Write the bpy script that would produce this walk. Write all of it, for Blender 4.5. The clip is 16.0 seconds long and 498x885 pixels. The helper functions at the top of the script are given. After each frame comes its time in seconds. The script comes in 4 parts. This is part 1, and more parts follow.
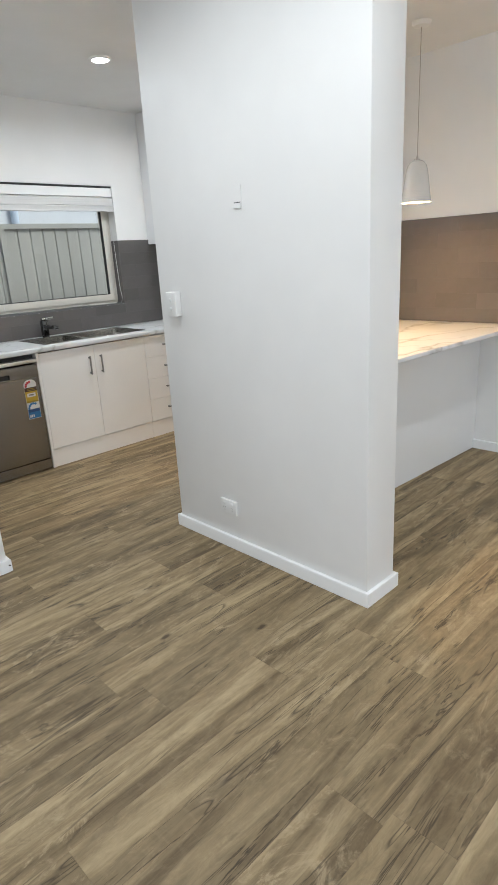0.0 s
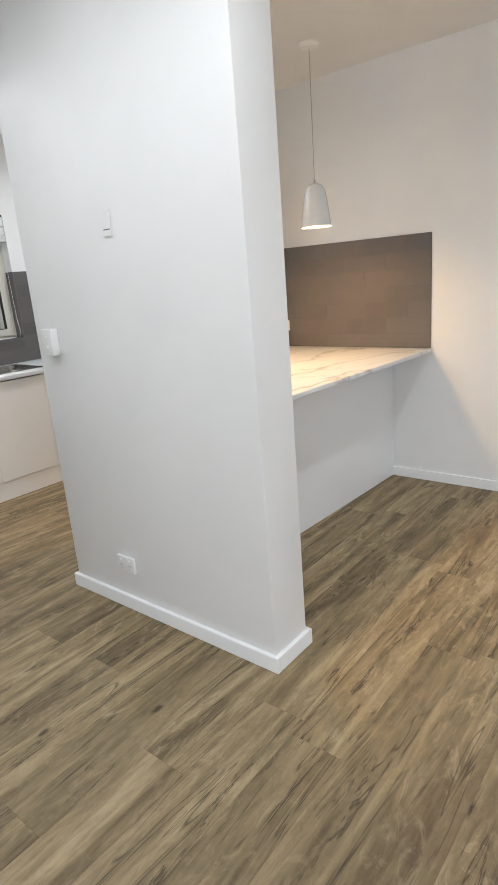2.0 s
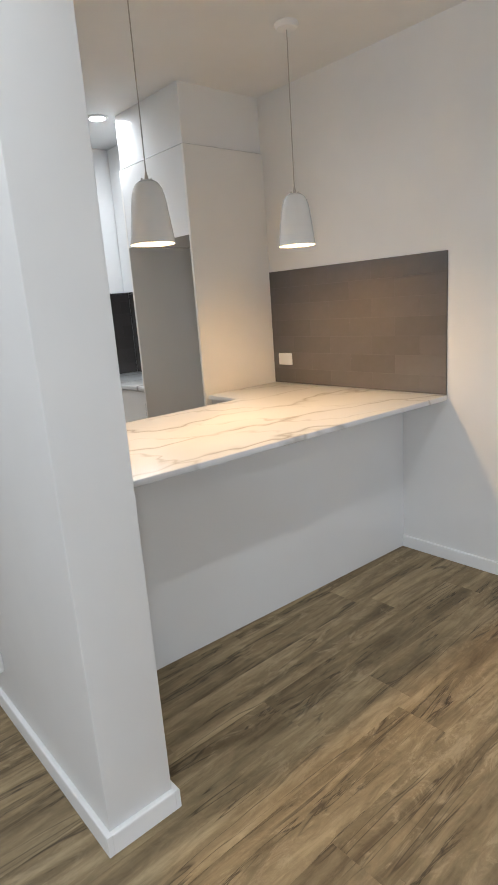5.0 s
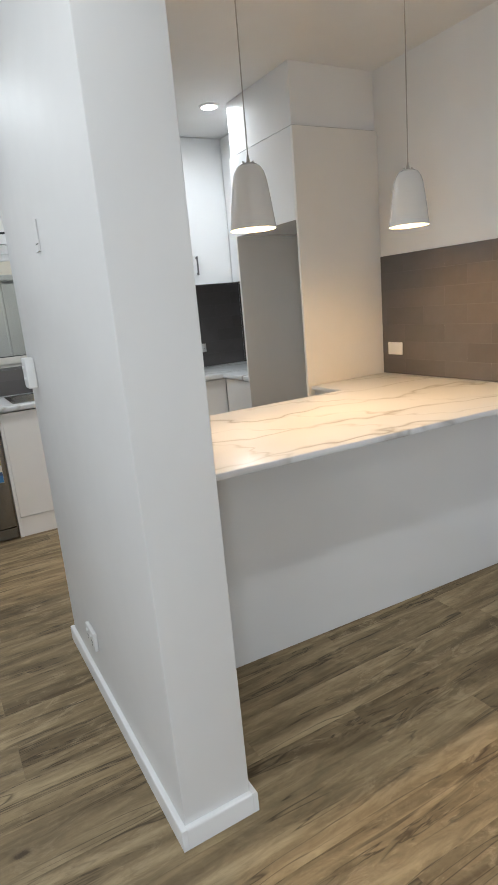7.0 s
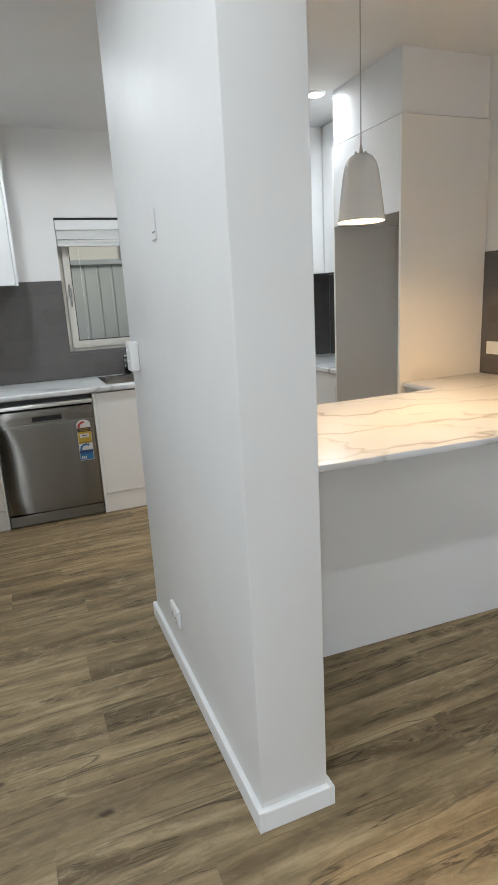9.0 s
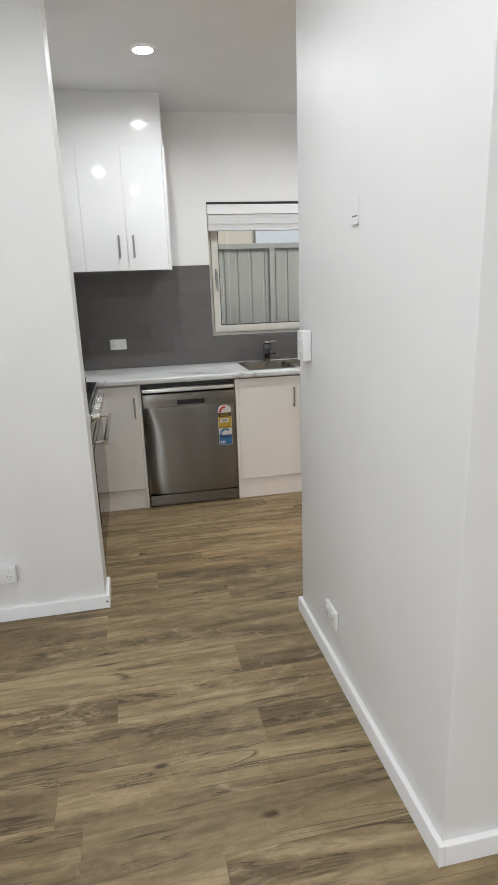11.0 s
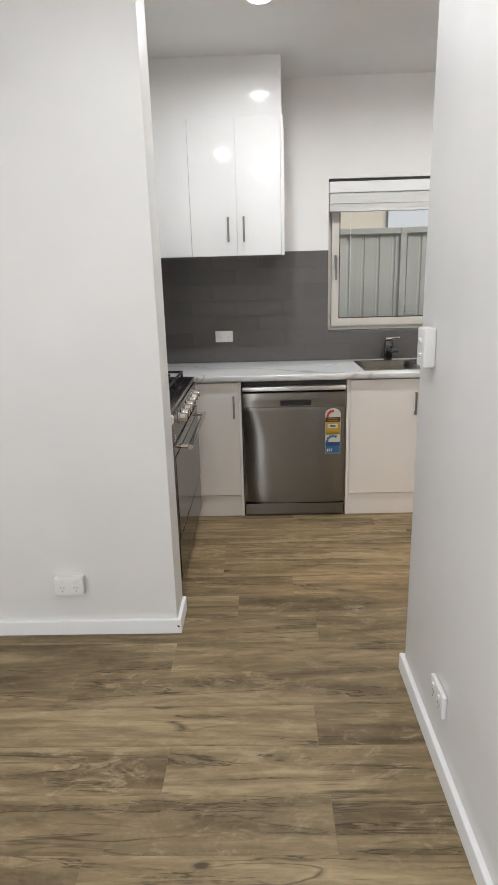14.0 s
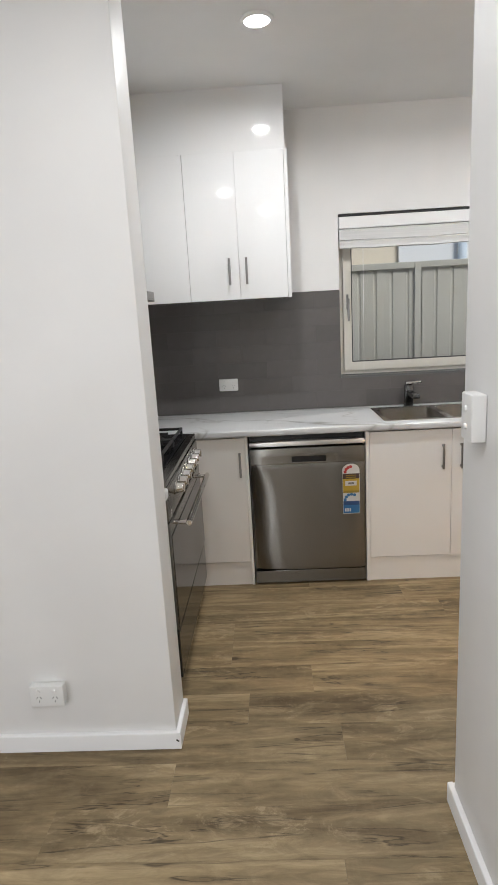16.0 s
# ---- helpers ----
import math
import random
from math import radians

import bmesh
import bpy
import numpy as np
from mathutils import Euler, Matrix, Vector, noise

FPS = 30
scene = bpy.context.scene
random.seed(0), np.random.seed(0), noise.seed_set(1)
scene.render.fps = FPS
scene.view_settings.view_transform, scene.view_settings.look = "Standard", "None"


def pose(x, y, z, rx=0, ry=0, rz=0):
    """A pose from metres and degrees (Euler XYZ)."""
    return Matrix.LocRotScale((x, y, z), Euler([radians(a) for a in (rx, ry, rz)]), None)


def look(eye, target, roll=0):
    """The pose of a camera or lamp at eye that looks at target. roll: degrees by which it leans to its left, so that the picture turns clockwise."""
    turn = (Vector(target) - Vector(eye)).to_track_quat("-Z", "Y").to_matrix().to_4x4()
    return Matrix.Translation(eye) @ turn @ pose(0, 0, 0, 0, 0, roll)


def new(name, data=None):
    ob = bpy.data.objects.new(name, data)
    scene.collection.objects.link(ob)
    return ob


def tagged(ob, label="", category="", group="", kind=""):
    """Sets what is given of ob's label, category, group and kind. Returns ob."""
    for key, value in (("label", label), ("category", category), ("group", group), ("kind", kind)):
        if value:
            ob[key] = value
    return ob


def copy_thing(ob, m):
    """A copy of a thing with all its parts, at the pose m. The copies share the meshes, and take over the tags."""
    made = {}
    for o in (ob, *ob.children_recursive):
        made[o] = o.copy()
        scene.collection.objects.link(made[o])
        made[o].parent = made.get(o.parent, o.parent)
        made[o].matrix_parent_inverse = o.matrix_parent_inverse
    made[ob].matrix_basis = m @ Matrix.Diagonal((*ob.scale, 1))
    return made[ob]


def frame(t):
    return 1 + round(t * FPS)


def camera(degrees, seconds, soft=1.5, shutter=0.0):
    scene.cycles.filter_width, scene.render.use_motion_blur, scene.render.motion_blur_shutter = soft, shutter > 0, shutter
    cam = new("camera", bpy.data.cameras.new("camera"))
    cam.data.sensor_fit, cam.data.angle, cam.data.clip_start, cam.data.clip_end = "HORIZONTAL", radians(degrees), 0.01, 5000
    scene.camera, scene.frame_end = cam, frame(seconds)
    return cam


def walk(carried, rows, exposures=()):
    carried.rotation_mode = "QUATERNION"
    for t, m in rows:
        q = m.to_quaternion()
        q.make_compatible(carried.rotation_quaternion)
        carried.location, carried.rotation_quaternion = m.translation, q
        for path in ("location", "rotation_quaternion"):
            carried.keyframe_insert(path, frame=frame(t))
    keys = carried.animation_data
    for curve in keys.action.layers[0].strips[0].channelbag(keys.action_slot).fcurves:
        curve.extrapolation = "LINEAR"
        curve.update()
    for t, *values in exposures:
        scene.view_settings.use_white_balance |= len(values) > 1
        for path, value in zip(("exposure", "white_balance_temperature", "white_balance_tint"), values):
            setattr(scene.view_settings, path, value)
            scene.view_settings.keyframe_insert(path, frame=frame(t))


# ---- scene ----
cam = camera(46.7, 16.0, 1.6)
PATH = [
    (0, (0.183, 0.026, 1.405), (1.504, 1.396, 0.789), -3.3),
    (0.5, (0.219, -0.019, 1.41), (1.565, 1.316, 0.772), -4.0),
    (1, (0.264, -0.045, 1.398), (1.653, 1.242, 0.755), -4.4),
    (1.5, (0.348, -0.01, 1.388), (1.782, 1.254, 0.796), -4.6),
    (2, (0.512, 0.059, 1.409), (1.988, 1.29, 0.857), -4.6),
    (2.5, (0.682, 0.034, 1.389), (2.167, 1.262, 0.851), -4.5),
    (3, (0.847, -0.037, 1.407), (2.329, 1.198, 0.88), -4.0),
    (5.5, (1.546, -0.054, 1.409), (2.701, 1.511, 0.942), -4.7),
    (6, (1.575, -0.051, 1.404), (2.627, 1.584, 0.935), -5.2),
    (6.5, (1.573, -0.04, 1.407), (2.548, 1.64, 0.932), -5.4),
    (7, (1.564, -0.023, 1.393), (2.497, 1.681, 0.919), -5.2),
    (7.5, (1.54, -0.022, 1.413), (2.44, 1.7, 0.937), -4.6),
    (8, (1.521, -0.034, 1.407), (2.38, 1.708, 0.931), -3.9),
    (8.5, (1.517, -0.023, 1.418), (2.314, 1.744, 0.925), -3.5),
    (9, (1.487, 0.009, 1.408), (2.197, 1.813, 0.916), -3.2),
    (9.5, (1.427, 0.067, 1.431), (2.053, 1.9, 0.933), -3.2),
    (12, (1.239, 0.279, 1.423), (1.405, 2.201, 0.896), -0.9),
    (12.5, (1.277, 0.385, 1.418), (1.331, 2.317, 0.902), -0.4),
    (13, (1.358, 0.499, 1.407), (1.33, 2.429, 0.883), -0.3),
    (13.5, (1.412, 0.53, 1.403), (1.34, 2.457, 0.871), -1.0),
    (14, (1.43, 0.567, 1.402), (1.381, 2.493, 0.867), -1.6),
    (14.5, (1.43, 0.696, 1.402), (1.416, 2.625, 0.876), -2.2),
    (15, (1.402, 0.82, 1.422), (1.399, 2.758, 0.926), -2.6),
    (15.5, (1.408, 0.882, 1.437), (1.368, 2.827, 0.97), -3.0),
    (16, (1.444, 0.934, 1.463), (1.359, 2.886, 1.036), -3.2),
]
walk(cam, [(t, look(eye, target, roll)) for t, eye, target, roll in PATH],
     exposures=[(0.0, 0.12, 5900, 6), (3.0, 0.02, 6000, 8), (5.5, -0.22, 5850, 7), (9.5, -0.16, 5850, 5), (12.0, 0.08, 6250, 10), (16.0, 0.04, 6250, 10)])

# ---------------------------------------------------------------- world, sun, lamps
world = bpy.data.worlds.new("pale_afternoon_sky")
scene.world = world
world.use_nodes = True
wn = world.node_tree
wn.nodes.clear()
sky = wn.nodes.new("ShaderNodeTexSky")
sky.sky_type = 'NISHITA'
sky.sun_disc = False
sky.sun_elevation = radians(52)
sky.sun_rotation = radians(150)
sky.dust_density = 2.0
back = wn.nodes.new("ShaderNodeBackground")
back.inputs["Strength"].default_value = 0.10
wout = wn.nodes.new("ShaderNodeOutputWorld")
wn.links.new(sky.outputs[0], back.inputs[0])
wn.links.new(back.outputs[0], wout.inputs[0])

sun_data = bpy.data.lights.new("sun", 'SUN')
sun_data.energy = 3.0
sun_data.angle = radians(20)
sun_data.color = (1.0, 0.95, 0.88)
sun = new("sun", sun_data)
sun.matrix_world = look((0, 0, 20), (-3.6, 6.2, 10.8))

CEIL = 2.58
KITCHEN_W, PASSAGE_W, LIVING_W, DINING_W, PENDANT_W = 8.5, 8.5, 6.0, 5.8, 33.0
SOUTH_W, STREAK_W, WEST_W = 4.0, 30.0, 50.0
DOWN_COLOUR = (1.0, 0.985, 0.955)
DAY_COLOUR = (0.965, 0.975, 1.0)
PENDANT_COLOUR = (1.0, 0.56, 0.21)
DOWNLIGHTS = [(1.455, 3.455), (2.433, 3.457), (3.41, 3.47),
              (1.10, 1.70), (1.48, 0.64), (2.95, 0.62), (-0.45, 0.64),
              # the last one is unseen, added for frontal light on the bench panel
              (1.50, -1.16), (-0.45, -1.16), (2.95, -1.16)]
PENDANTS = [(2.75, 1.955), (3.55, 1.955)]
for x, y in DOWNLIGHTS:
    d = bpy.data.lights.new("downlight_lamp", 'AREA')
    d.shape, d.size, d.color = 'DISK', 0.085, DOWN_COLOUR
    d.energy = KITCHEN_W if y > 3 else PASSAGE_W if y > 1.5 else LIVING_W if x < 2 else DINING_W
    d.spread = radians(105 if x > 2 and y < 3 else 168)
    new("downlight_lamp", d).matrix_world = pose(x, y, CEIL - 0.012)
# daylight fill from unseen openings added behind the walk
for m, w, h, p in ((pose(2.85, -3.30, 1.06, 90, 0, 0), 1.6, 2.0, SOUTH_W), (pose(-0.375, -3.30, 1.06, 90, 0, 0), 0.45, 2.0, STREAK_W), (pose(-2.50, -1.5, 1.06, 90, 0, -90), 2.3, 2.0, WEST_W)):
    d = bpy.data.lights.new("added_daylight_in_opening", 'AREA')
    d.shape, d.size, d.size_y, d.energy, d.color = 'RECTANGLE', w, h, p, DAY_COLOUR
    new("added_daylight_in_opening", d).matrix_world = m
for x, y in PENDANTS:
    d = bpy.data.lights.new("pendant_lamp", 'POINT')
    d.shadow_soft_size, d.energy, d.color = 0.055, PENDANT_W, PENDANT_COLOUR
    new("pendant_lamp", d).matrix_world = pose(x, y, 1.72)


# ---------------------------------------------------------------- materials
def ink(name, base=(0.8, 0.8, 0.8), rough=0.5, metal=0.0, coat=0.0, spec=0.5):
    m = bpy.data.materials.new(name)
    m.use_nodes = True
    b = m.node_tree.nodes["Principled BSDF"]
    b.inputs["Base Color"].default_value = (*base, 1)
    b.inputs["Roughness"].default_value = rough
    b.inputs["Metallic"].default_value = metal
    b.inputs["Coat Weight"].default_value = coat
    b.inputs["Specular IOR Level"].default_value = spec
    return m


class Graph:
    """Short hand for node graphs on a Principled material."""

    def __init__(self, m):
        self.t = m.node_tree
        self.b = self.t.nodes["Principled BSDF"]

    def put(self, kind, **values):
        n = self.t.nodes.new(kind)
        for k, v in values.items():
            n.inputs[k.replace("_", " ")].default_value = v
        return n

    def join(self, a, b):
        self.t.links.new(a, b)

    def where(self, scale, shift=None, space="Object"):
        c = self.put("ShaderNodeTexCoord").outputs[space]
        mp = self.put("ShaderNodeMapping", Scale=scale)
        if shift is not None:
            add = self.put("ShaderNodeVectorMath")
            self.join(c, add.inputs[0])
            self.join(shift, add.inputs[1])
            c = add.outputs[0]
        self.join(c, mp.inputs["Vector"])
        return mp.outputs[0]

    def noise(self, vec, scale, detail=4.0, rough=0.55, warp=0.0):
        n = self.put("ShaderNodeTexNoise", Scale=scale, Detail=detail, Roughness=rough, Distortion=warp)
        self.join(vec, n.inputs["Vector"])
        return n.outputs["Fac"]

    def ramp(self, fac, stops):
        r = self.put("ShaderNodeValToRGB")
        e = r.color_ramp.elements
        while len(e) < len(stops):
            e.new(0.5)
        for el, (p, c) in zip(e, stops):
            el.position = p
            el.color = (*c, 1) if isinstance(c, tuple) else (c, c, c, 1)
        self.join(fac, r.inputs[0])
        return r.outputs[0]

    def mix(self, fac, a, b, mode='MIX'):
        n = self.t.nodes.new("ShaderNodeMix")
        n.data_type, n.blend_type = 'RGBA', mode
        for sock, v in ((n.inputs[0], fac), (n.inputs[6], a), (n.inputs[7], b)):
            if isinstance(v, (int, float)):
                sock.default_value = v
            elif isinstance(v, tuple):
                sock.default_value = (*v, 1)
            else:
                self.join(v, sock)
        return n.outputs[2]

    def maths(self, op, a, b=0.0, c=0.0):
        n = self.t.nodes.new("ShaderNodeMath")
        n.operation = op
        for sock, v in zip(n.inputs, (a, b, c)):
            if isinstance(v, (int, float)):
                sock.default_value = v
            else:
                self.join(v, sock)
        return n.outputs[0]

    def bump(self, height, strength, dist=0.002):
        n = self.put("ShaderNodeBump", Strength=strength, Distance=dist)
        self.join(height, n.inputs["Height"])
        self.join(n.outputs[0], self.b.inputs["Normal"])

    def colour(self, sock):
        self.join(sock, self.b.inputs["Base Color"])

    def rough(self, sock):
        self.join(sock, self.b.inputs["Roughness"])


def painted(name, base, rough, peel=0.12):
    """Rolled wall paint: orange peel and faint roller patches."""
    m = ink(name, base, rough)
    g = Graph(m)
    v = g.where((1, 1, 1))
    patch = g.noise(v, 2.2, 3)
    dark = tuple(c * 0.955 for c in base)
    g.colour(g.mix(g.ramp(patch, [(0.35, 0.0), (0.7, 1.0)]), dark, base))
    g.rough(g.ramp(g.noise(v, 9.0, 3), [(0.3, rough - 0.06), (0.7, rough + 0.06)]))
    g.bump(g.noise(v, 260.0, 2), peel, 0.001)
    return m


WALL = painted("wall_paint_white", (0.815, 0.81, 0.80), 0.50)
CEILING = painted("ceiling_paint_white", (0.78, 0.78, 0.775), 0.75)
TRIM = ink("trim_enamel_white", (0.84, 0.84, 0.84), 0.34)


def laminate():
    m = ink("gloss_white_laminate", (0.80, 0.79, 0.77), 0.12, coat=0.3)
    g = Graph(m)
    v = g.where((1, 1, 1))
    g.rough(g.ramp(g.noise(v, 5.0, 3), [(0.3, 0.060), (0.75, 0.085)]))
    g.colour(g.mix(g.ramp(g.noise(v, 1.3, 2), [(0.3, 0.0), (0.7, 1.0)]), (0.80, 0.805, 0.81), (0.83, 0.835, 0.84)))
    g.bump(g.noise(v, 14.0, 2), 0.015, 0.001)
    return m


GLOSS = laminate()


def satin():
    m = ink("satin_white_board", (0.78, 0.765, 0.74), 0.34)
    g = Graph(m)
    v = g.where((1, 1, 1))
    g.rough(g.ramp(g.noise(v, 6.0, 3), [(0.3, 0.28), (0.75, 0.42)]))
    g.colour(g.mix(g.ramp(g.noise(v, 1.7, 3), [(0.3, 0.0), (0.7, 1.0)]), (0.75, 0.735, 0.71), (0.79, 0.775, 0.75)))
    g.bump(g.noise(v, 180.0, 2), 0.05, 0.001)
    return m


SATIN = satin()


def plank_mat():
    m = ink("oak_look_vinyl", (0.2, 0.15, 0.1), 0.5, spec=0.32)
    g = Graph(m)
    info = g.put("ShaderNodeObjectInfo")
    rnd = info.outputs["Random"]
    sh = g.put("ShaderNodeCombineXYZ")
    g.join(g.maths('MULTIPLY', rnd, 37.0), sh.inputs[0])
    g.join(g.maths('MULTIPLY', rnd, 91.0), sh.inputs[1])
    g.join(g.maths('MULTIPLY', rnd, 13.0), sh.inputs[2])
    shift = sh.outputs[0]
    broad = g.noise(g.where((0.7, 3.4, 1), shift), 1.6, 3, 0.5, 0.6)
    band = g.noise(g.where((0.50, 6.8, 1), shift), 1.7, 5, 0.58, 1.0)
    fibre = g.noise(g.where((4.0, 60.0, 1), shift), 1.0, 3, 0.55, 0.2)
    flake = g.noise(g.where((7.0, 26.0, 1), shift), 1.0, 6, 0.70, 0.9)
    mottle = g.noise(g.where((6.0, 13.0, 1), shift), 1.0, 6, 0.72, 1.6)
    patch = g.ramp(g.noise(g.where((1.4, 3.0, 3), shift), 1.0, 2), [(0.46, 0.25), (0.60, 1.0)])
    split = g.noise(g.where((1.3, 19.0, 1), shift), 1.0, 2, 0.5, 0.7)
    saw = g.noise(g.where((48.0, 9.0, 1), shift), 1.0, 3, 0.6, 0.5)
    base = g.ramp(broad, [(0.32, (0.135, 0.098, 0.052)), (0.45, (0.205, 0.155, 0.089)),
                          (0.58, (0.290, 0.226, 0.136)), (0.72, (0.400, 0.322, 0.205))])
    grey = g.ramp(band, [(0.31, (0.088, 0.063, 0.037)), (0.43, (0.172, 0.130, 0.079)), (0.54, (0.270, 0.211, 0.132)), (0.67, (0.430, 0.348, 0.232))])
    c = g.mix(0.68, base, grey)
    c = g.mix(g.maths('MULTIPLY', g.ramp(mottle, [(0.52, 0.0), (0.64, 1.0)]), g.maths('MULTIPLY', patch, 0.62)), c, (0.430, 0.352, 0.245))
    c = g.mix(g.maths('MULTIPLY', g.ramp(mottle, [(0.33, 1.0), (0.45, 0.0)]), g.maths('MULTIPLY', patch, 0.40)), c, (0.095, 0.069, 0.041))
    c = g.mix(g.maths('MULTIPLY', g.ramp(fibre, [(0.32, 1.0), (0.52, 0.0)]), 0.11), c, (0.090, 0.065, 0.038))
    c = g.mix(g.maths('MULTIPLY', g.ramp(saw, [(0.55, 0.0), (0.75, 1.0)]), 0.08), c, (0.43, 0.36, 0.26))
    c = g.mix(1.0, c, g.ramp(flake, [(0.34, (0.80, 0.79, 0.78)), (0.50, (1.01, 1.01, 1.01)), (0.66, (1.22, 1.225, 1.23))]), 'MULTIPLY')
    line = g.maths('ABSOLUTE', g.maths('SUBTRACT', band, 0.445))
    gate = g.ramp(g.noise(g.where((1.7, 4.0, 1), shift), 1.0, 2), [(0.47, 0.0), (0.55, 1.0)])
    gate_b = g.ramp(g.noise(g.where((2.3, 6.0, 2), shift), 1.0, 2), [(0.50, 0.0), (0.60, 1.0)])
    crk = g.maths('MULTIPLY', g.ramp(line, [(0.0, 1.0), (0.006, 0.6), (0.015, 0.0)]), gate)
    line_b = g.maths('ABSOLUTE', g.maths('SUBTRACT', split, 0.47))
    crk = g.maths('MAXIMUM', crk, g.maths('MULTIPLY', g.ramp(line_b, [(0.0, 0.9), (0.010, 0.45), (0.024, 0.0)]), gate_b))
    lift = g.put("ShaderNodeGamma", Gamma=0.98)
    g.join(c, lift.inputs[0])
    c = g.mix(1.0, lift.outputs[0], (1.085, 1.065, 1.00), 'MULTIPLY')
    c = g.mix(g.maths('MULTIPLY', crk, 0.82), c, (0.036, 0.026, 0.016))
    vor = g.put("ShaderNodeTexVoronoi", Scale=1.0)
    vor.voronoi_dimensions = '2D'
    g.join(g.where((0.85, 1.9, 1), shift), vor.inputs["Vector"])
    knot = g.ramp(g.maths('ADD', vor.outputs["Distance"], g.maths('MULTIPLY', g.maths('SUBTRACT', mottle, 0.5), 0.06)),
                  [(0.010, 1.0), (0.018, 0.45), (0.034, 0.0)])
    c = g.mix(g.maths('MULTIPLY', knot, 0.8), c, (0.040, 0.026, 0.016))
    tone = g.ramp(rnd, [(0.0, (0.79, 0.765, 0.72)), (0.5, (0.85, 0.825, 0.775)), (1.0, (0.95, 0.92, 0.865))])
    c = g.mix(1.0, c, tone, 'MULTIPLY')
    g.colour(c)
    g.rough(g.ramp(fibre, [(0.3, 0.62), (0.7, 0.48)]))
    g.bump(g.maths('SUBTRACT', g.maths('MULTIPLY', fibre, 0.6), crk), 0.15, 0.0012)
    return m


PLANK = plank_mat()
JOINT = ink("floor_joint_dark", (0.19, 0.148, 0.10), 0.8)


def marble_mat():
    """White laminate printed with long drifting veins and finer branches."""
    m = ink("marble_look_laminate", (0.78, 0.78, 0.78), 0.24)
    g = Graph(m)
    turn = g.put("ShaderNodeMapping", Rotation=(0.0, 0.0, 0.35), Scale=(0.75, 1.20, 1.0))
    g.join(g.put("ShaderNodeTexCoord").outputs["Object"], turn.inputs["Vector"])
    v = turn.outputs[0]

    def vein(scale, bend, shift, stops):
        mp = g.put("ShaderNodeMapping", Rotation=(0.0, 0.0, shift), Location=(shift, shift * 3.1, 0.0))
        g.join(v, mp.inputs["Vector"])
        w = g.put("ShaderNodeTexWave", Scale=scale, Distortion=bend, Detail=4.0, Detail_Scale=1.35, Detail_Roughness=0.58)
        w.bands_direction = 'Y'
        g.join(mp.outputs[0], w.inputs["Vector"])
        return g.ramp(w.outputs["Fac"], stops)

    gate = g.ramp(g.noise(v, 2.4, 2), [(0.36, 0.30), (0.55, 1.0)])
    gate2 = g.ramp(g.noise(v, 3.4, 2), [(0.42, 0.05), (0.56, 1.0)])
    main = g.maths('MULTIPLY', vein(0.72, 10.0, 0.0, [(0.92, 0.0), (0.98, 0.22), (0.996, 0.6), (1.0, 1.0)]), gate)
    side = g.maths('MULTIPLY', vein(1.05, 11.0, 0.8, [(0.955, 0.0), (0.99, 0.4), (1.0, 0.9)]), gate2)
    c = g.ramp(g.noise(v, 1.6, 3), [(0.25, (0.60, 0.61, 0.62)), (0.65, (0.69, 0.695, 0.695))])
    c = g.mix(g.maths('MULTIPLY', main, 0.80), c, (0.215, 0.20, 0.175))
    c = g.mix(g.maths('MULTIPLY', side, 0.60), c, (0.31, 0.295, 0.27))
    g.colour(c)
    g.b.inputs["Roughness"].default_value = 0.28
    return m


MARBLE = marble_mat()


def tile_mat():
    m = ink("glazed_grey_tile", (0.12, 0.11, 0.105), 0.12)
    g = Graph(m)
    rnd = g.put("ShaderNodeObjectInfo").outputs["Random"]
    v = g.where((1, 1, 1))
    c = g.mix(g.noise(v, 18.0, 3), (0.108, 0.100, 0.097), (0.128, 0.119, 0.115))
    tone = g.ramp(rnd, [(0.0, 0.93), (1.0, 1.07)])
    g.colour(g.mix(1.0, c, tone, 'MULTIPLY'))
    g.rough(g.ramp(g.noise(v, 12.0, 3), [(0.3, 0.12), (0.75, 0.20)]))
    g.bump(g.noise(v, 9.0, 3), 0.10, 0.003)
    return m


TILE = tile_mat()
GROUT = ink("grey_grout", (0.115, 0.107, 0.103), 0.85)


def steel_mat(name, base, rough, axis):
    """Brushed steel with its grain along one axis."""
    m = ink(name, base, rough, 1.0)
    g = Graph(m)
    s = [22.0, 22.0, 22.0]
    s[axis] = 0.8
    grain = g.noise(g.where(tuple(s)), 1.0, 2, 0.5)
    g.colour(g.mix(grain, tuple(c * 0.97 for c in base), base))
    tan = g.put("ShaderNodeTangent")
    tan.direction_type, tan.axis = 'RADIAL', 'Z'
    g.join(tan.outputs[0], g.b.inputs["Tangent"])
    g.b.inputs["Anisotropic"].default_value = 0.98
    g.b.inputs["Anisotropic Rotation"].default_value = 0.25
    return m


STEEL = steel_mat("brushed_steel_dishwasher", (0.235, 0.225, 0.207), 0.27, 0)
STEEL_PALE = steel_mat("brushed_steel_trim", (0.66, 0.65, 0.64), 0.36, 0)
STEEL_Y = steel_mat("brushed_steel_range", (0.20, 0.19, 0.175), 0.24, 1)
SINK_STEEL = steel_mat("brushed_steel_sink", (0.36, 0.345, 0.32), 0.26, 0)
CHROME = ink("polished_chrome", (0.72, 0.71, 0.69), 0.08, 1.0)
TAP_METAL = ink("dark_chrome_tap", (0.16, 0.16, 0.16), 0.14, 1.0)
HANDLE = steel_mat("satin_nickel_handle", (0.27, 0.265, 0.26), 0.30, 2)
BLACK = ink("black_plastic", (0.012, 0.012, 0.012), 0.35)
ENAMEL = ink("black_enamel_hob", (0.012, 0.012, 0.013), 0.10)
IRON = ink("cast_iron_trivet", (0.02, 0.02, 0.02), 0.55)
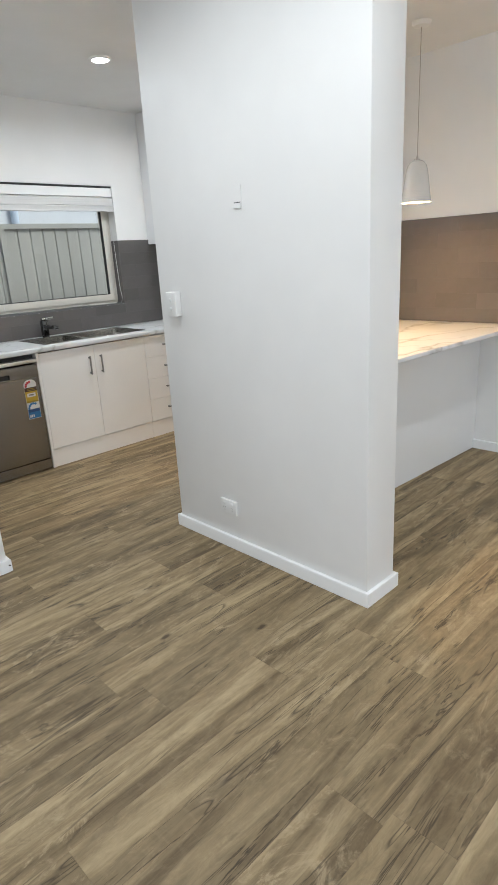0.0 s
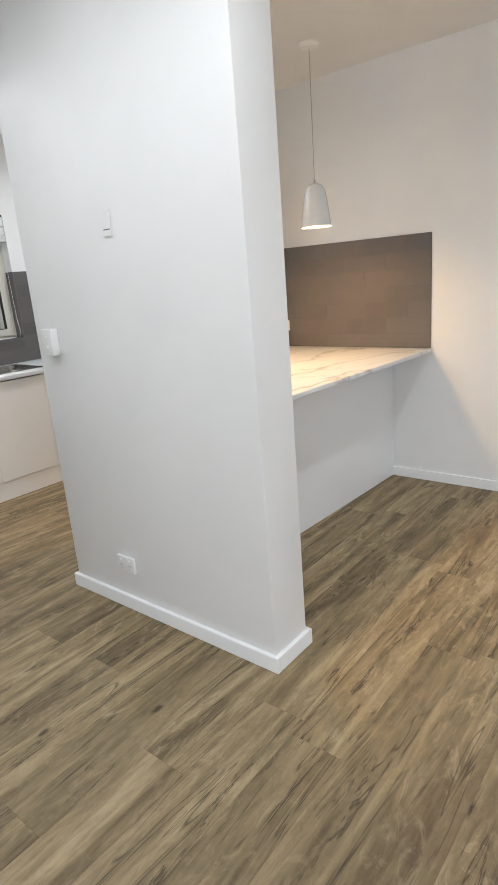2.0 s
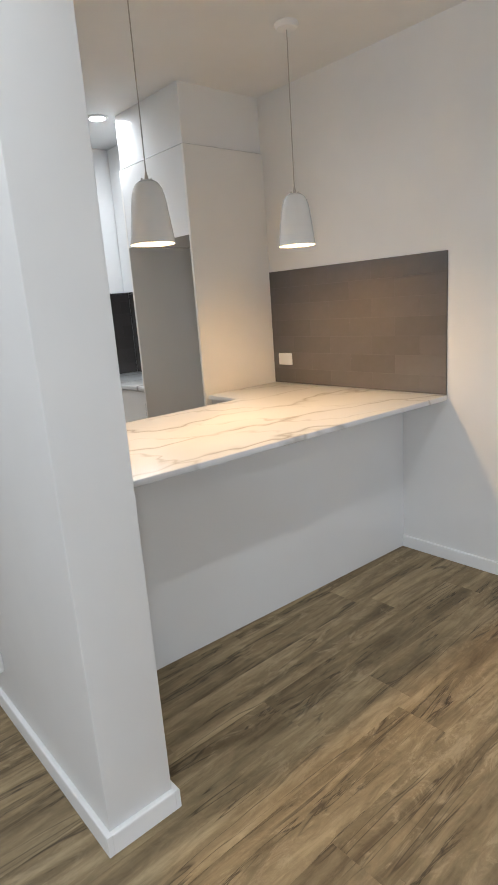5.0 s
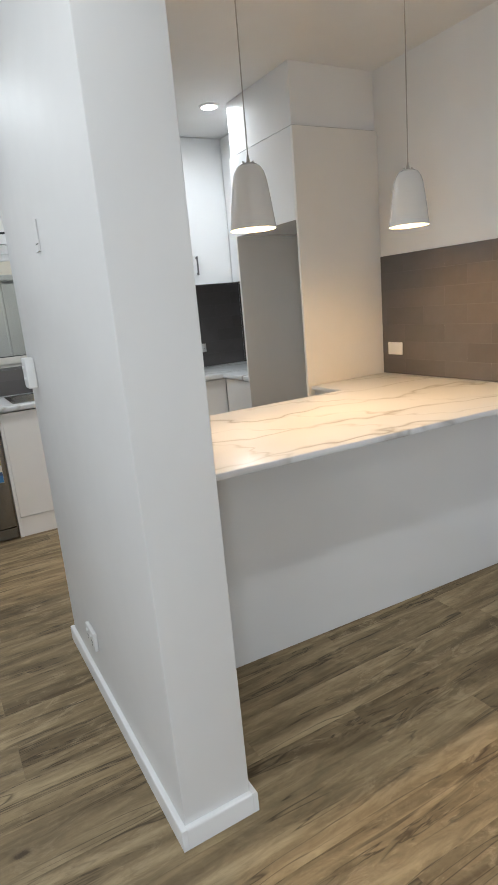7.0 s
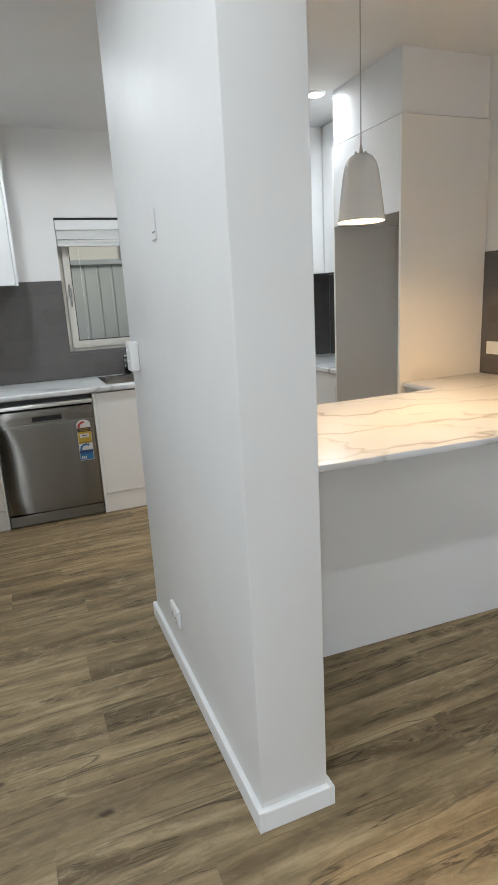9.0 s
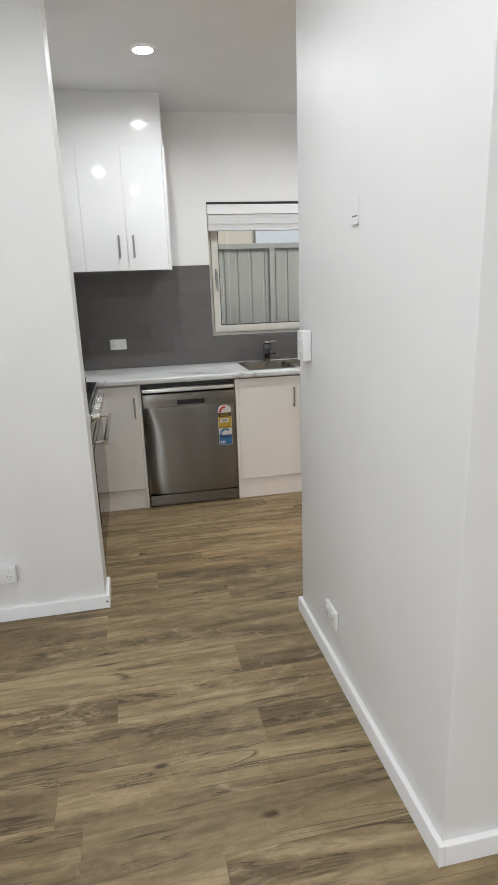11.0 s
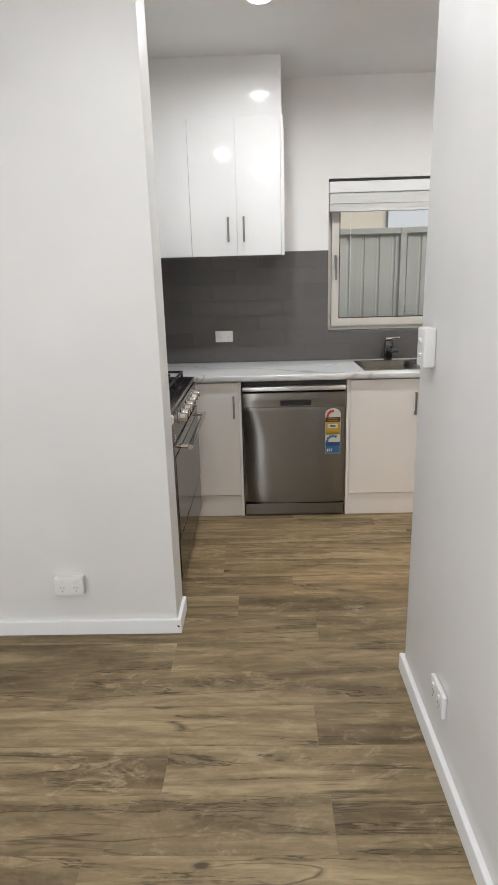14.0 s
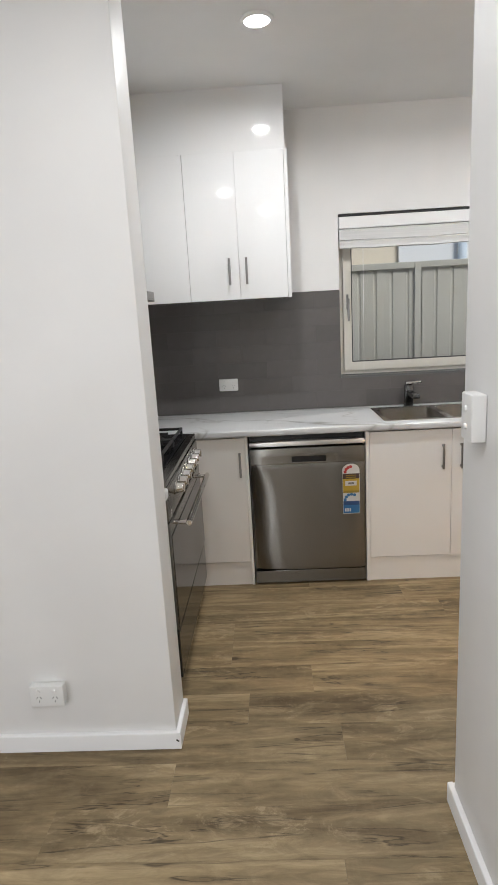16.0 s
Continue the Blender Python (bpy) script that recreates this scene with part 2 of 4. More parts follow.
OVENGLASS = ink("smoked_oven_glass", (0.02, 0.019, 0.018), 0.10, spec=0.3)
PLASTIC = ink("white_plastic", (0.77, 0.77, 0.76), 0.30)
SLOT = ink("dark_slot", (0.10, 0.10, 0.10), 0.6)
SHADE = ink("white_enamel_shade", (0.74, 0.74, 0.73), 0.22, coat=0.4)
CORD = ink("grey_cord", (0.42, 0.40, 0.37), 0.45)
SEAL = ink("black_rubber_seal", (0.02, 0.02, 0.02), 0.6)
SEALANT = ink("cream_sealant", (0.62, 0.60, 0.55), 0.5)


def frame_mat():
    m = ink("cream_powdercoat", (0.66, 0.635, 0.57), 0.38)
    g = Graph(m)
    v = g.where((1, 1, 1))
    g.colour(g.mix(g.noise(v, 6.0, 4), (0.62, 0.595, 0.53), (0.69, 0.665, 0.60)))
    g.bump(g.noise(v, 400.0, 2), 0.06, 0.0006)
    return m


CREAM = frame_mat()


def fabric_mat():
    m = ink("white_blind_fabric", (0.66, 0.66, 0.65), 0.8)
    g = Graph(m)
    slub = g.noise(g.where((3.0, 3.0, 260.0)), 1.0, 4)
    g.colour(g.mix(slub, (0.55, 0.55, 0.545), (0.74, 0.74, 0.73)))
    g.bump(slub, 0.3, 0.001)
    return m


FABRIC = fabric_mat()


def fence_mat():
    m = ink("grey_green_steel_fence", (0.38, 0.375, 0.34), 0.45)
    g = Graph(m)
    v = g.where((1, 1, 1))
    dirt = g.noise(g.where((6.0, 6.0, 1.2)), 1.0, 5)
    g.colour(g.mix(dirt, (0.35, 0.345, 0.31), (0.45, 0.445, 0.40)))
    g.rough(g.ramp(g.noise(v, 8.0, 3), [(0.3, 0.38), (0.7, 0.55)]))
    return m


FENCE = fence_mat()


def rough_mat(name, a, b, scale, rough, bump):
    m = ink(name, a, rough)
    g = Graph(m)
    v = g.where((1, 1, 1))
    g.colour(g.mix(g.noise(v, scale, 6, 0.65), a, b))
    g.bump(g.noise(v, scale * 14, 4), bump, 0.004)
    return m


RENDERED = rough_mat("cream_rendered_wall", (0.66, 0.59, 0.47), (0.74, 0.67, 0.54), 2.0, 0.85, 0.3)
CONCRETE = rough_mat("side_path_concrete", (0.26, 0.25, 0.24), (0.36, 0.35, 0.33), 3.0, 0.9, 0.4)
FASCIA = ink("pale_white_fascia", (0.74, 0.76, 0.77), 0.4)


def glow(name, colour, strength):
    m = bpy.data.materials.new(name)
    m.use_nodes = True
    m.node_tree.nodes.clear()
    e = m.node_tree.nodes.new("ShaderNodeEmission")
    e.inputs[0].default_value = (*colour, 1)
    e.inputs[1].default_value = strength
    o = m.node_tree.nodes.new("ShaderNodeOutputMaterial")
    m.node_tree.links.new(e.outputs[0], o.inputs[0])
    return m


LED = glow("led_diffuser", (1.0, 0.96, 0.90), 30.0)
BULB = glow("warm_bulb", (1.0, 0.72, 0.42), 14.0)


def glass_mat():
    m = ink("window_glass", (0.96, 0.98, 0.97), 0.0)
    b = m.node_tree.nodes["Principled BSDF"]
    b.inputs["Transmission Weight"].default_value = 1.0
    b.inputs["IOR"].default_value = 1.45
    return m


GLASS = glass_mat()
LABEL_WHITE = ink("label_white", (0.62, 0.61, 0.59), 0.4)
LABEL_YELLOW = ink("label_yellow", (0.46, 0.31, 0.03), 0.4)
LABEL_BLUE = ink("label_blue", (0.03, 0.14, 0.32), 0.4)
LABEL_DARK = ink("label_dark_brown", (0.05, 0.025, 0.02), 0.4)
LABEL_RED = ink("label_red", (0.42, 0.03, 0.03), 0.4)
LABEL_OLIVE = ink("label_olive", (0.30, 0.20, 0.02), 0.4)
LABEL_NAVY = ink("label_navy", (0.02, 0.06, 0.16), 0.4)


# ---------------------------------------------------------------- mesh helpers
def box(bm, x0, x1, y0, y1, z0, z1, bev=0.0, seg=2):
    """A box, its edges rounded by bev."""
    r = bmesh.ops.create_cube(bm, size=1.0)
    for v in r["verts"]:
        v.co = ((x0 + x1) / 2 + v.co.x * (x1 - x0), (y0 + y1) / 2 + v.co.y * (y1 - y0), (z0 + z1) / 2 + v.co.z * (z1 - z0))
    if bev:
        edges = list({e for v in r["verts"] for e in v.link_edges})
        bmesh.ops.bevel(bm, geom=edges, offset=bev, segments=seg, profile=0.5, affect='EDGES')


def rod(bm, p0, p1, r0, r1=None, n=20, bev=0.0):
    """A round bar from p0 to p1."""
    p0, p1 = Vector(p0), Vector(p1)
    d = p1 - p0
    m = Matrix.Translation((p0 + p1) / 2) @ d.to_track_quat('Z', 'Y').to_matrix().to_4x4()
    r = bmesh.ops.create_cone(bm, cap_ends=True, segments=n, radius1=r0, radius2=r0 if r1 is None else r1, depth=d.length, matrix=m)
    if bev:
        edges = [e for e in {e for v in r["verts"] for e in v.link_edges} if any(len(f.verts) > 4 for f in e.link_faces)]
        bmesh.ops.bevel(bm, geom=edges, offset=bev, segments=2, profile=0.5, affect='EDGES')


def lathe(bm, rows, x, y, n=40):
    """A turned shape from rows of (radius, height); a radius of 0 closes it."""
    rings = []
    for r, z in rows:
        if r == 0:
            rings.append([bm.verts.new((x, y, z))])
        else:
            rings.append([bm.verts.new((x + r * math.cos(2 * math.pi * k / n), y + r * math.sin(2 * math.pi * k / n), z)) for k in range(n)])
    for a, b in zip(rings, rings[1:]):
        for k in range(n):
            l = (k + 1) % n
            if len(a) == 1:
                bm.faces.new((a[0], b[l], b[k]))
            elif len(b) == 1:
                bm.faces.new((a[k], a[l], b[0]))
            else:
                bm.faces.new((a[k], a[l], b[l], b[k]))


def plate(bm, us, vs, solid, place, thick, bev=0.0):
    """A slab over the grid us, vs without the cells for which solid(i, j) is false; place(u, v, w) lays it in the world."""
    grid = {(i, j): bm.verts.new(place(u, v, 0.0)) for i, u in enumerate(us) for j, v in enumerate(vs)}
    faces = [bm.faces.new((grid[i, j], grid[i + 1, j], grid[i + 1, j + 1], grid[i, j + 1]))
             for i in range(len(us) - 1) for j in range(len(vs) - 1) if solid(i, j)]
    for v in [v for v in bm.verts if not v.link_faces]:
        bm.verts.remove(v)
    ext = bmesh.ops.extrude_face_region(bm, geom=faces)
    move = Vector(place(0, 0, thick)) - Vector(place(0, 0, 0))
    bmesh.ops.translate(bm, vec=move, verts=[e for e in ext["geom"] if isinstance(e, bmesh.types.BMVert)])
    bmesh.ops.recalc_face_normals(bm, faces=bm.faces[:])
    bmesh.ops.dissolve_limit(bm, angle_limit=radians(1), verts=bm.verts[:], edges=bm.edges[:])
    if bev:
        sharp = [e for e in bm.edges if len(e.link_faces) == 2 and e.calc_face_angle() > 0.8]
        bmesh.ops.bevel(bm, geom=sharp, offset=bev, segments=3, profile=0.5, affect='EDGES')


def tube(bm, pts, r, n=10):
    """A bent round tube through the points."""
    pts = [Vector(p) for p in pts]
    rings = []
    for k, p in enumerate(pts):
        d = (pts[min(k + 1, len(pts) - 1)] - pts[max(k - 1, 0)]).normalized()
        q = d.to_track_quat('Z', 'Y')
        rings.append([bm.verts.new(p + q @ Vector((r * math.cos(2 * math.pi * a / n), r * math.sin(2 * math.pi * a / n), 0))) for a in range(n)])
    for a, b in zip(rings, rings[1:]):
        for k in range(n):
            bm.faces.new((a[k], a[(k + 1) % n], b[(k + 1) % n], b[k]))
    bm.faces.new(rings[0][::-1])
    bm.faces.new(rings[-1])


def mesh_of(name, bm, material):
    bmesh.ops.recalc_face_normals(bm, faces=bm.faces[:])
    me = bpy.data.meshes.new(name)
    bm.to_mesh(me)
    bm.free()
    me.materials.append(material)
    me.shade_smooth()
    me.set_sharp_from_angle(angle=radians(20))
    return me


def part(name, bm, material, parent, label=""):
    """Links a bmesh as one mesh object under a thing or a part."""
    ob = new(name, mesh_of(name, bm, material))
    ob.parent = parent
    if parent.type == 'EMPTY':
        ob.matrix_parent_inverse = Matrix.Translation(parent.location).inverted()
    if label:
        ob["label"] = label
    return ob


def solo(name, bm, material, label="", category="", group="", kind=""):
    return tagged(new(name, mesh_of(name, bm, material)), label, category, group, kind)


def thing(name, x, y, z, label, category, group="", kind=""):
    e = new(name)
    e.location = (x, y, z)
    e.empty_display_size = 0.1
    return tagged(e, label, category, group, kind)


def fresh():
    return bmesh.new()


# ---------------------------------------------------------------- structure
WEST, SOUTH = -2.4, -3.2
EASTW, NORTHW = 4.075, 4.492          # inner faces of the east and north walls
RET_S, RET_N, RET_E = 2.68, 2.85, 1.058   # return wall beside the range
KWEST = 0.45                           # kitchen's west wall
STUB = (1.934, 2.133, 1.196, 2.41)     # nib wall between kitchen and dining bench
WIN = (1.876, 3.074, 1.062, 2.012)     # window opening


def wall_box(name, x0, x1, y0, y1, label, bev=0.0):
    bm = fresh()
    box(bm, x0, x1, y0, y1, -0.03, CEIL, bev, 3)
    return solo(name, bm, WALL, label, "wall", kind="structure")


wall_box("wall_east", EASTW, EASTW + 0.18, SOUTH, 4.70, "white painted plaster wall beside the dining bench")
# openings out of view, added to hold the daylight fill lamps
OPEN_D, OPEN_S, OPEN_W = (-0.65, -0.10), (2.0, 3.7), (-2.7, -0.3)
for name, us, lay, lab in (
        ("wall_south", [WEST - 0.17, *OPEN_D, *OPEN_S, EASTW + 0.18], lambda u, v, w: (u, SOUTH - w, v), "plain white living room wall with glass doors"),
        ("wall_west", [SOUTH, *OPEN_W, RET_N], lambda u, v, w: (WEST - w, u, v), "plain white living room end wall with glass doors")):
    bm = fresh()
    plate(bm, us, [-0.03, 0.004, 2.12, CEIL], lambda i, j: not (i in (1, 3) and j == 1), lay, 0.17)
    solo(name, bm, WALL, lab, "wall", kind="structure")
wall_box("wall_return", WEST, RET_E, RET_S, RET_N, "white painted plaster wall ending beside the cooker", 0.004)
wall_box("wall_kitchen_west", KWEST - 0.17, KWEST, RET_N, NORTHW, "plain white wall behind the cooker")
wall_box("wall_nib", STUB[0], STUB[1], STUB[2], STUB[3], "white painted nib wall with rounded corner beads", 0.004)
bm = fresh()
plate(bm, [KWEST - 0.17, WIN[0], WIN[1], EASTW], [-0.03, WIN[2], WIN[3], CEIL], lambda i, j: not (i == 1 and j == 1),
      lambda u, v, w: (u, NORTHW + w, v), 0.21)
solo("wall_north", bm, WALL, "white painted kitchen wall with a window opening", "wall", kind="structure")
bm = fresh()
box(bm, WEST - 0.17, EASTW + 0.18, SOUTH - 0.17, 4.70, CEIL, CEIL + 0.12)
solo("ceiling", bm, CEILING, "flat white painted plasterboard ceiling with round downlights", "ceiling", kind="structure")


def skirting(name, runs, label):
    """Skirting board with an eased top edge, one mesh for each straight run."""
    for x0, x1, y0, y1, (dx, dy) in runs:
        bm = fresh()
        box(bm, x0, x1, y0, y1, 0.001, 0.065)
        top = [e for e in bm.edges if all(v.co.z > 0.06 for v in e.verts)]
        side = [e for e in top if abs((e.verts[0].co + e.verts[1].co).dot(Vector((dx, dy, 0))) / 2 - max(v.co.dot(Vector((dx, dy, 0))) for v in bm.verts)) < 1e-5]
        bmesh.ops.bevel(bm, geom=side, offset=0.007, segments=4, profile=0.6, affect='EDGES')
        solo(name, bm, TRIM, label, "skirting board", kind="structure")


T = 0.016
a, b, c, d = STUB
skirting("baseboard", [
    (a - T, a - 0.0005, c - T, d + T, (-1, 0)), (a, b, c - T, c - 0.0005, (0, -1)), (b + 0.0005, b + T, c - T, 1.795, (1, 0)),
    (a, b, d + 0.0005, d + T, (0, 1)),
    (WEST, RET_E, RET_S - T, RET_S - 0.0005, (0, -1)), (RET_E + 0.0005, RET_E + T, RET_S - T, RET_N, (1, 0)),
    (EASTW - T, EASTW - 0.0005, SOUTH, 1.7305, (-1, 0)), (WEST + 0.0005, WEST + T, SOUTH, OPEN_W[0], (1, 0)), (WEST + 0.0005, WEST + T, OPEN_W[1], RET_S - T, (1, 0)),
    (WEST + T, OPEN_D[0], SOUTH + 0.0005, SOUTH + T, (0, 1)), (OPEN_D[1], OPEN_S[0], SOUTH + 0.0005, SOUTH + T, (0, 1)), (OPEN_S[1], EASTW - T, SOUTH + 0.0005, SOUTH + T, (0, 1))], "white gloss painted skirting board with eased top edge")

bm = fresh()
for dx, dz in ((0.0, 0.030), (-0.004, 0.033)):
    box(bm, RET_E + T - 0.012 + dx, RET_E + T - 0.006 + dx, RET_S - T - 0.0006, RET_S - T + 0.001, dz, dz + 0.006)
solo("baseboard_chip", bm, ink("bare_dark_chip", (0.03, 0.025, 0.02), 0.8), "small dark chip in the skirting corner", "chip", kind="structure")


def glass_doors(name, u0, u1, lay, label):
    """A pair of framed glass door leaves in an opening."""
    t = new(name)
    tagged(t, label, "glass door", kind="structure")
    mid = (u0 + u1) / 2
    for a, b in ((u0 + 0.002, mid - 0.001), (mid + 0.001, u1 - 0.002)):
        bm = fresh()
        plate(bm, [a, a + 0.06, b - 0.06, b], [0.006, 0.08, 2.05, 2.118], lambda i, j: not (i == 1 and j == 1), lambda u, v, w: lay(u, v, 0.135 + w), 0.03)
        leaf = part("door_leaf", bm, CREAM, t)
        bm = fresh()
        plate(bm, [a + 0.05, b - 0.05], [0.07, 2.06], lambda i, j: True, lambda u, v, w: lay(u, v, 0.148 + w), 0.004)
        part("pane", bm, GLASS, leaf).visible_shadow = False
    return t


# unseen glass doors, added to go with the daylight fill
glass_doors("door_1", *OPEN_S, lambda u, v, w: (u, SOUTH - w, v), "unseen cream framed glass doors added for south daylight")
# unseen narrow opening, added so its lamp streaks the dishwasher panel
glass_doors("streak_opening", *OPEN_D, lambda u, v, w: (u, SOUTH - w, v), "narrow cream framed glass sidelight to the porch")
glass_doors("door_2", *OPEN_W, lambda u, v, w: (WEST - w, u, v), "unseen cream framed glass doors added for west daylight")

# ---------------------------------------------------------------- window and outside
win = thing("window_1", (WIN[0] + WIN[1]) / 2, 4.60, WIN[2], "cream aluminium kitchen window with one large pane", "window", kind="structure")
FY0, FY1 = 4.585, 4.645
bm = fresh()
x0, x1, z0, z1 = WIN
plate(bm, [x0 + 0.001, x0 + 0.030, x1 - 0.030, x1 - 0.001], [z0 + 0.012, z0 + 0.033, z1 - 0.030, z1 - 0.001], lambda i, j: not (i == 1 and j == 1),
      lambda u, v, w: (u, FY0 + w, v), 0.08, 0.002)
part("window_frame", bm, CREAM, win)
bm = fresh()
plate(bm, [x0 + 0.032, x0 + 0.082, x1 - 0.082, x1 - 0.032], [z0 + 0.034, z0 + 0.088, z1 - 0.085, z1 - 0.032], lambda i, j: not (i == 1 and j == 1),
      lambda u, v, w: (u, FY0 - 0.012 + w, v), 0.06, 0.004)
sash = part("sash", bm, CREAM, win)
bm = fresh()
plate(bm, [x0 + 0.080, x0 + 0.087, x1 - 0.087, x1 - 0.080], [z0 + 0.086, z0 + 0.093, z1 - 0.090, z1 - 0.083], lambda i, j: not (i == 1 and j == 1),
      lambda u, v, w: (u, FY0 - 0.009 + w, v), 0.03)
part("seal", bm, SEAL, sash, "black rubber glazing seal")
bm = fresh()
box(bm, x0 + 0.084, x1 - 0.084, FY0 + 0.012, FY0 + 0.016, z0 + 0.09, z1 - 0.087)
bm.transform(Matrix.Translation((2.475, FY0 + 0.014, 0)) @ Matrix.Rotation(radians(1.4), 4, 'Z') @ Matrix.Translation((-2.475, -FY0 - 0.014, 0)))
pane = part("pane", bm, GLASS, sash)
pane.visible_shadow = False
bm = fresh()
box(bm, x0 + 0.050, x0 + 0.064, FY0 - 0.020, FY0 - 0.012, 1.47, 1.56, 0.003)
box(bm, x0 + 0.048, x0 + 0.066, FY0 - 0.050, FY0 - 0.024, 1.50, 1.535, 0.004)
rod(bm, (x0 + 0.057, FY0 - 0.046, 1.53), (x0 + 0.060, FY0 - 0.040, 1.40), 0.008, 0.006, 12, 0.002)
part("window_handle", bm, HANDLE, sash, "grey metal lever window handle")
# shade of the gap below the frame, put in as a dark strip
bm = fresh()
box(bm, x0 + 0.0015, x1 - 0.0015, 4.4845, FY0 + 0.070, z0 + 0.0005, z0 + 0.0115)
part("frame_gap_shade", bm, SLOT, win, "dark strip standing in for the shaded gap under the window frame")
bm = fresh()
box(bm, x1 - 0.0065, x1 - 0.0005, 4.4845, FY0 - 0.0005, z0 + 0.004, 1.587)
part("reveal_tile", bm, TILE, win, "grey tile return on the window reveal")
# smeared bead of sealant along the foot of the frame
bm = fresh()
rng = random.Random(5)
pts = [(x1 - 0.30 + k * 0.02, FY0 - 0.016 - rng.random() * 0.012, z0 + 0.008 + rng.random() * 0.006) for k in range(14)]
tube(bm, pts, 0.008, 8)
part("sealant_bead", bm, SEALANT, win, "uneven bead of pale sealant")

blind = thing("roman_blind", 2.47, 4.52, 1.83, "raised white fabric blind bunched under its headrail", "blind")
bm = fresh()
box(bm, x0 + 0.004, x1 - 0.004, 4.497, 4.545, 1.930, 1.996, 0.004)
part("headrail", bm, TRIM, blind)
# shadow above the headrail, built as a strip in the black seal colour
bm = fresh()
box(bm, x0 + 0.004, x1 - 0.004, 4.497, 4.56, 1.998, 2.0105)
part("headrail_shadow", bm, SEAL, blind, "black strip standing in for the shadow above the headrail")
for z0b, z1b, yf in ((1.864, 1.926, 4.492), (1.818, 1.862, 4.486)):
    bm = fresh()
    n = 40
    rows = [(0.0, z0b), (0.004, z0b + (z1b - z0b) * 0.35), (0.0, z1b - 0.008), (0.010, z1b), (0.045, z1b), (0.045, z0b)]
    rings = []
    for k in range(n + 1):
        u = x0 + 0.006 + (x1 - x0 - 0.012) * k / n
        sag = 0.0012 * math.sin(k * 0.61) + 0.0016 * math.sin(k * 0.23 + 1)
        rings.append([bm.verts.new((u, yf + dy, z + sag * (1 if i in (0, 1, 5) else 0.3))) for i, (dy, z) in enumerate(rows)])
    for p, q in zip(rings, rings[1:]):
        for i in range(len(rows)):
            j = (i + 1) % len(rows)
            bm.faces.new((p[i], q[i], q[j], p[j]))
    bm.faces.new(rings[0]); bm.faces.new(rings[-1][::-1])
    part("fabric_fold", bm, FABRIC, blind, "slubbed white fabric fold")
bm = fresh()
tube(bm, [(x0 + 0.145, 4.51, 1.83), (x0 + 0.146, 4.515, 1.5), (x0 + 0.144, 4.512, 1.10)], 0.0016, 6)
part("pull_cord", bm, PLASTIC, blind)
bm = fresh()
tube(bm, [(x1 - 0.035, 4.50, 1.83), (x1 - 0.030, 4.505, 1.5), (x1 - 0.026, 4.502, 1.22), (x1 - 0.012, 4.505, 1.12), (x1 - 0.020, 4.508, 1.07)], 0.0016, 6)
part("pull_cord", bm, PLASTIC, blind)

bm = fresh()
plate(bm, [-90, WEST - 0.2, EASTW + 0.2, 90], [-90, SOUTH - 0.2, 4.72, 90], lambda i, j: not (i == 1 and j == 1), lambda u, v, w: (u, v, -0.12 - w), 0.2)
solo("ground", bm, CONCRETE, "grey concrete path and yard around the house", "ground", kind="structure")

fence = thing("fence", 2.5, 5.9, -0.12, "grey-green ribbed steel panel fence outside the window", "fence")
FEN_Y, PITCH = 5.90, 0.133
for s in range(-1, 4):
    left = 2.72 + (s - 1) * 2.36
    bm = fresh()
    prof = []
    k = left
    while k < left + 2.30:
        prof += [(k, 0.0), (k + 0.106, 0.0), (k + 0.114, 0.010), (k + 0.125, 0.010)]
        k += PITCH
    ring = [[bm.verts.new((u, FEN_Y + w + q, z)) for u, w in prof] for q, z in ((0.0, -0.10), (0.0, 1.80), (0.003, 1.80), (0.003, -0.10))]
    for p, q in zip(ring, ring[1:] + ring[:1]):
        for i in range(len(prof) - 1):
            bm.faces.new((p[i], p[i + 1], q[i + 1], q[i]))
    for i in (0, len(prof) - 1):
        bm.faces.new([r[i] for r in ring])
    part("fence_sheet", bm, FENCE, fence)
    bm = fresh()
    box(bm, left - 0.005, left + 2.305, FEN_Y - 0.022, FEN_Y + 0.032, 1.775, 1.825, 0.004)
    part("top_rail", bm, FENCE, fence)
    bm = fresh()
    box(bm, left - 0.060, left - 0.006, FEN_Y - 0.028, FEN_Y + 0.036, -0.12, 1.822, 0.004)
    part("fence_post", bm, FENCE, fence)

house = thing("neighbour_house", 2.5, 7.5, -0.12, "cream rendered neighbouring house beyond the fence", "house")
bm = fresh()
box(bm, -8, 2.874, 7.5, 7.7, -0.12, 4.2)
part("wall", bm, RENDERED, house)
bm = fresh()
box(bm, 2.876, 14, 7.45, 7.7, -0.12, 4.2)
part("wall", bm, FASCIA, house, "pale painted wall section")
bm = fresh()
box(bm, -8.2, 14.2, 7.0, 7.9, 4.2, 4.4)
part("roof", bm, FASCIA, house, "pale boxed eave")
bm = fresh()
rod(bm, (3.53, 7.40, -0.12), (3.53, 7.40, 4.2), 0.045, None, 16)
part("downpipe", bm, ink("pale_blue_paint", (0.60, 0.69, 0.78), 0.45), house, "pale blue downpipe")


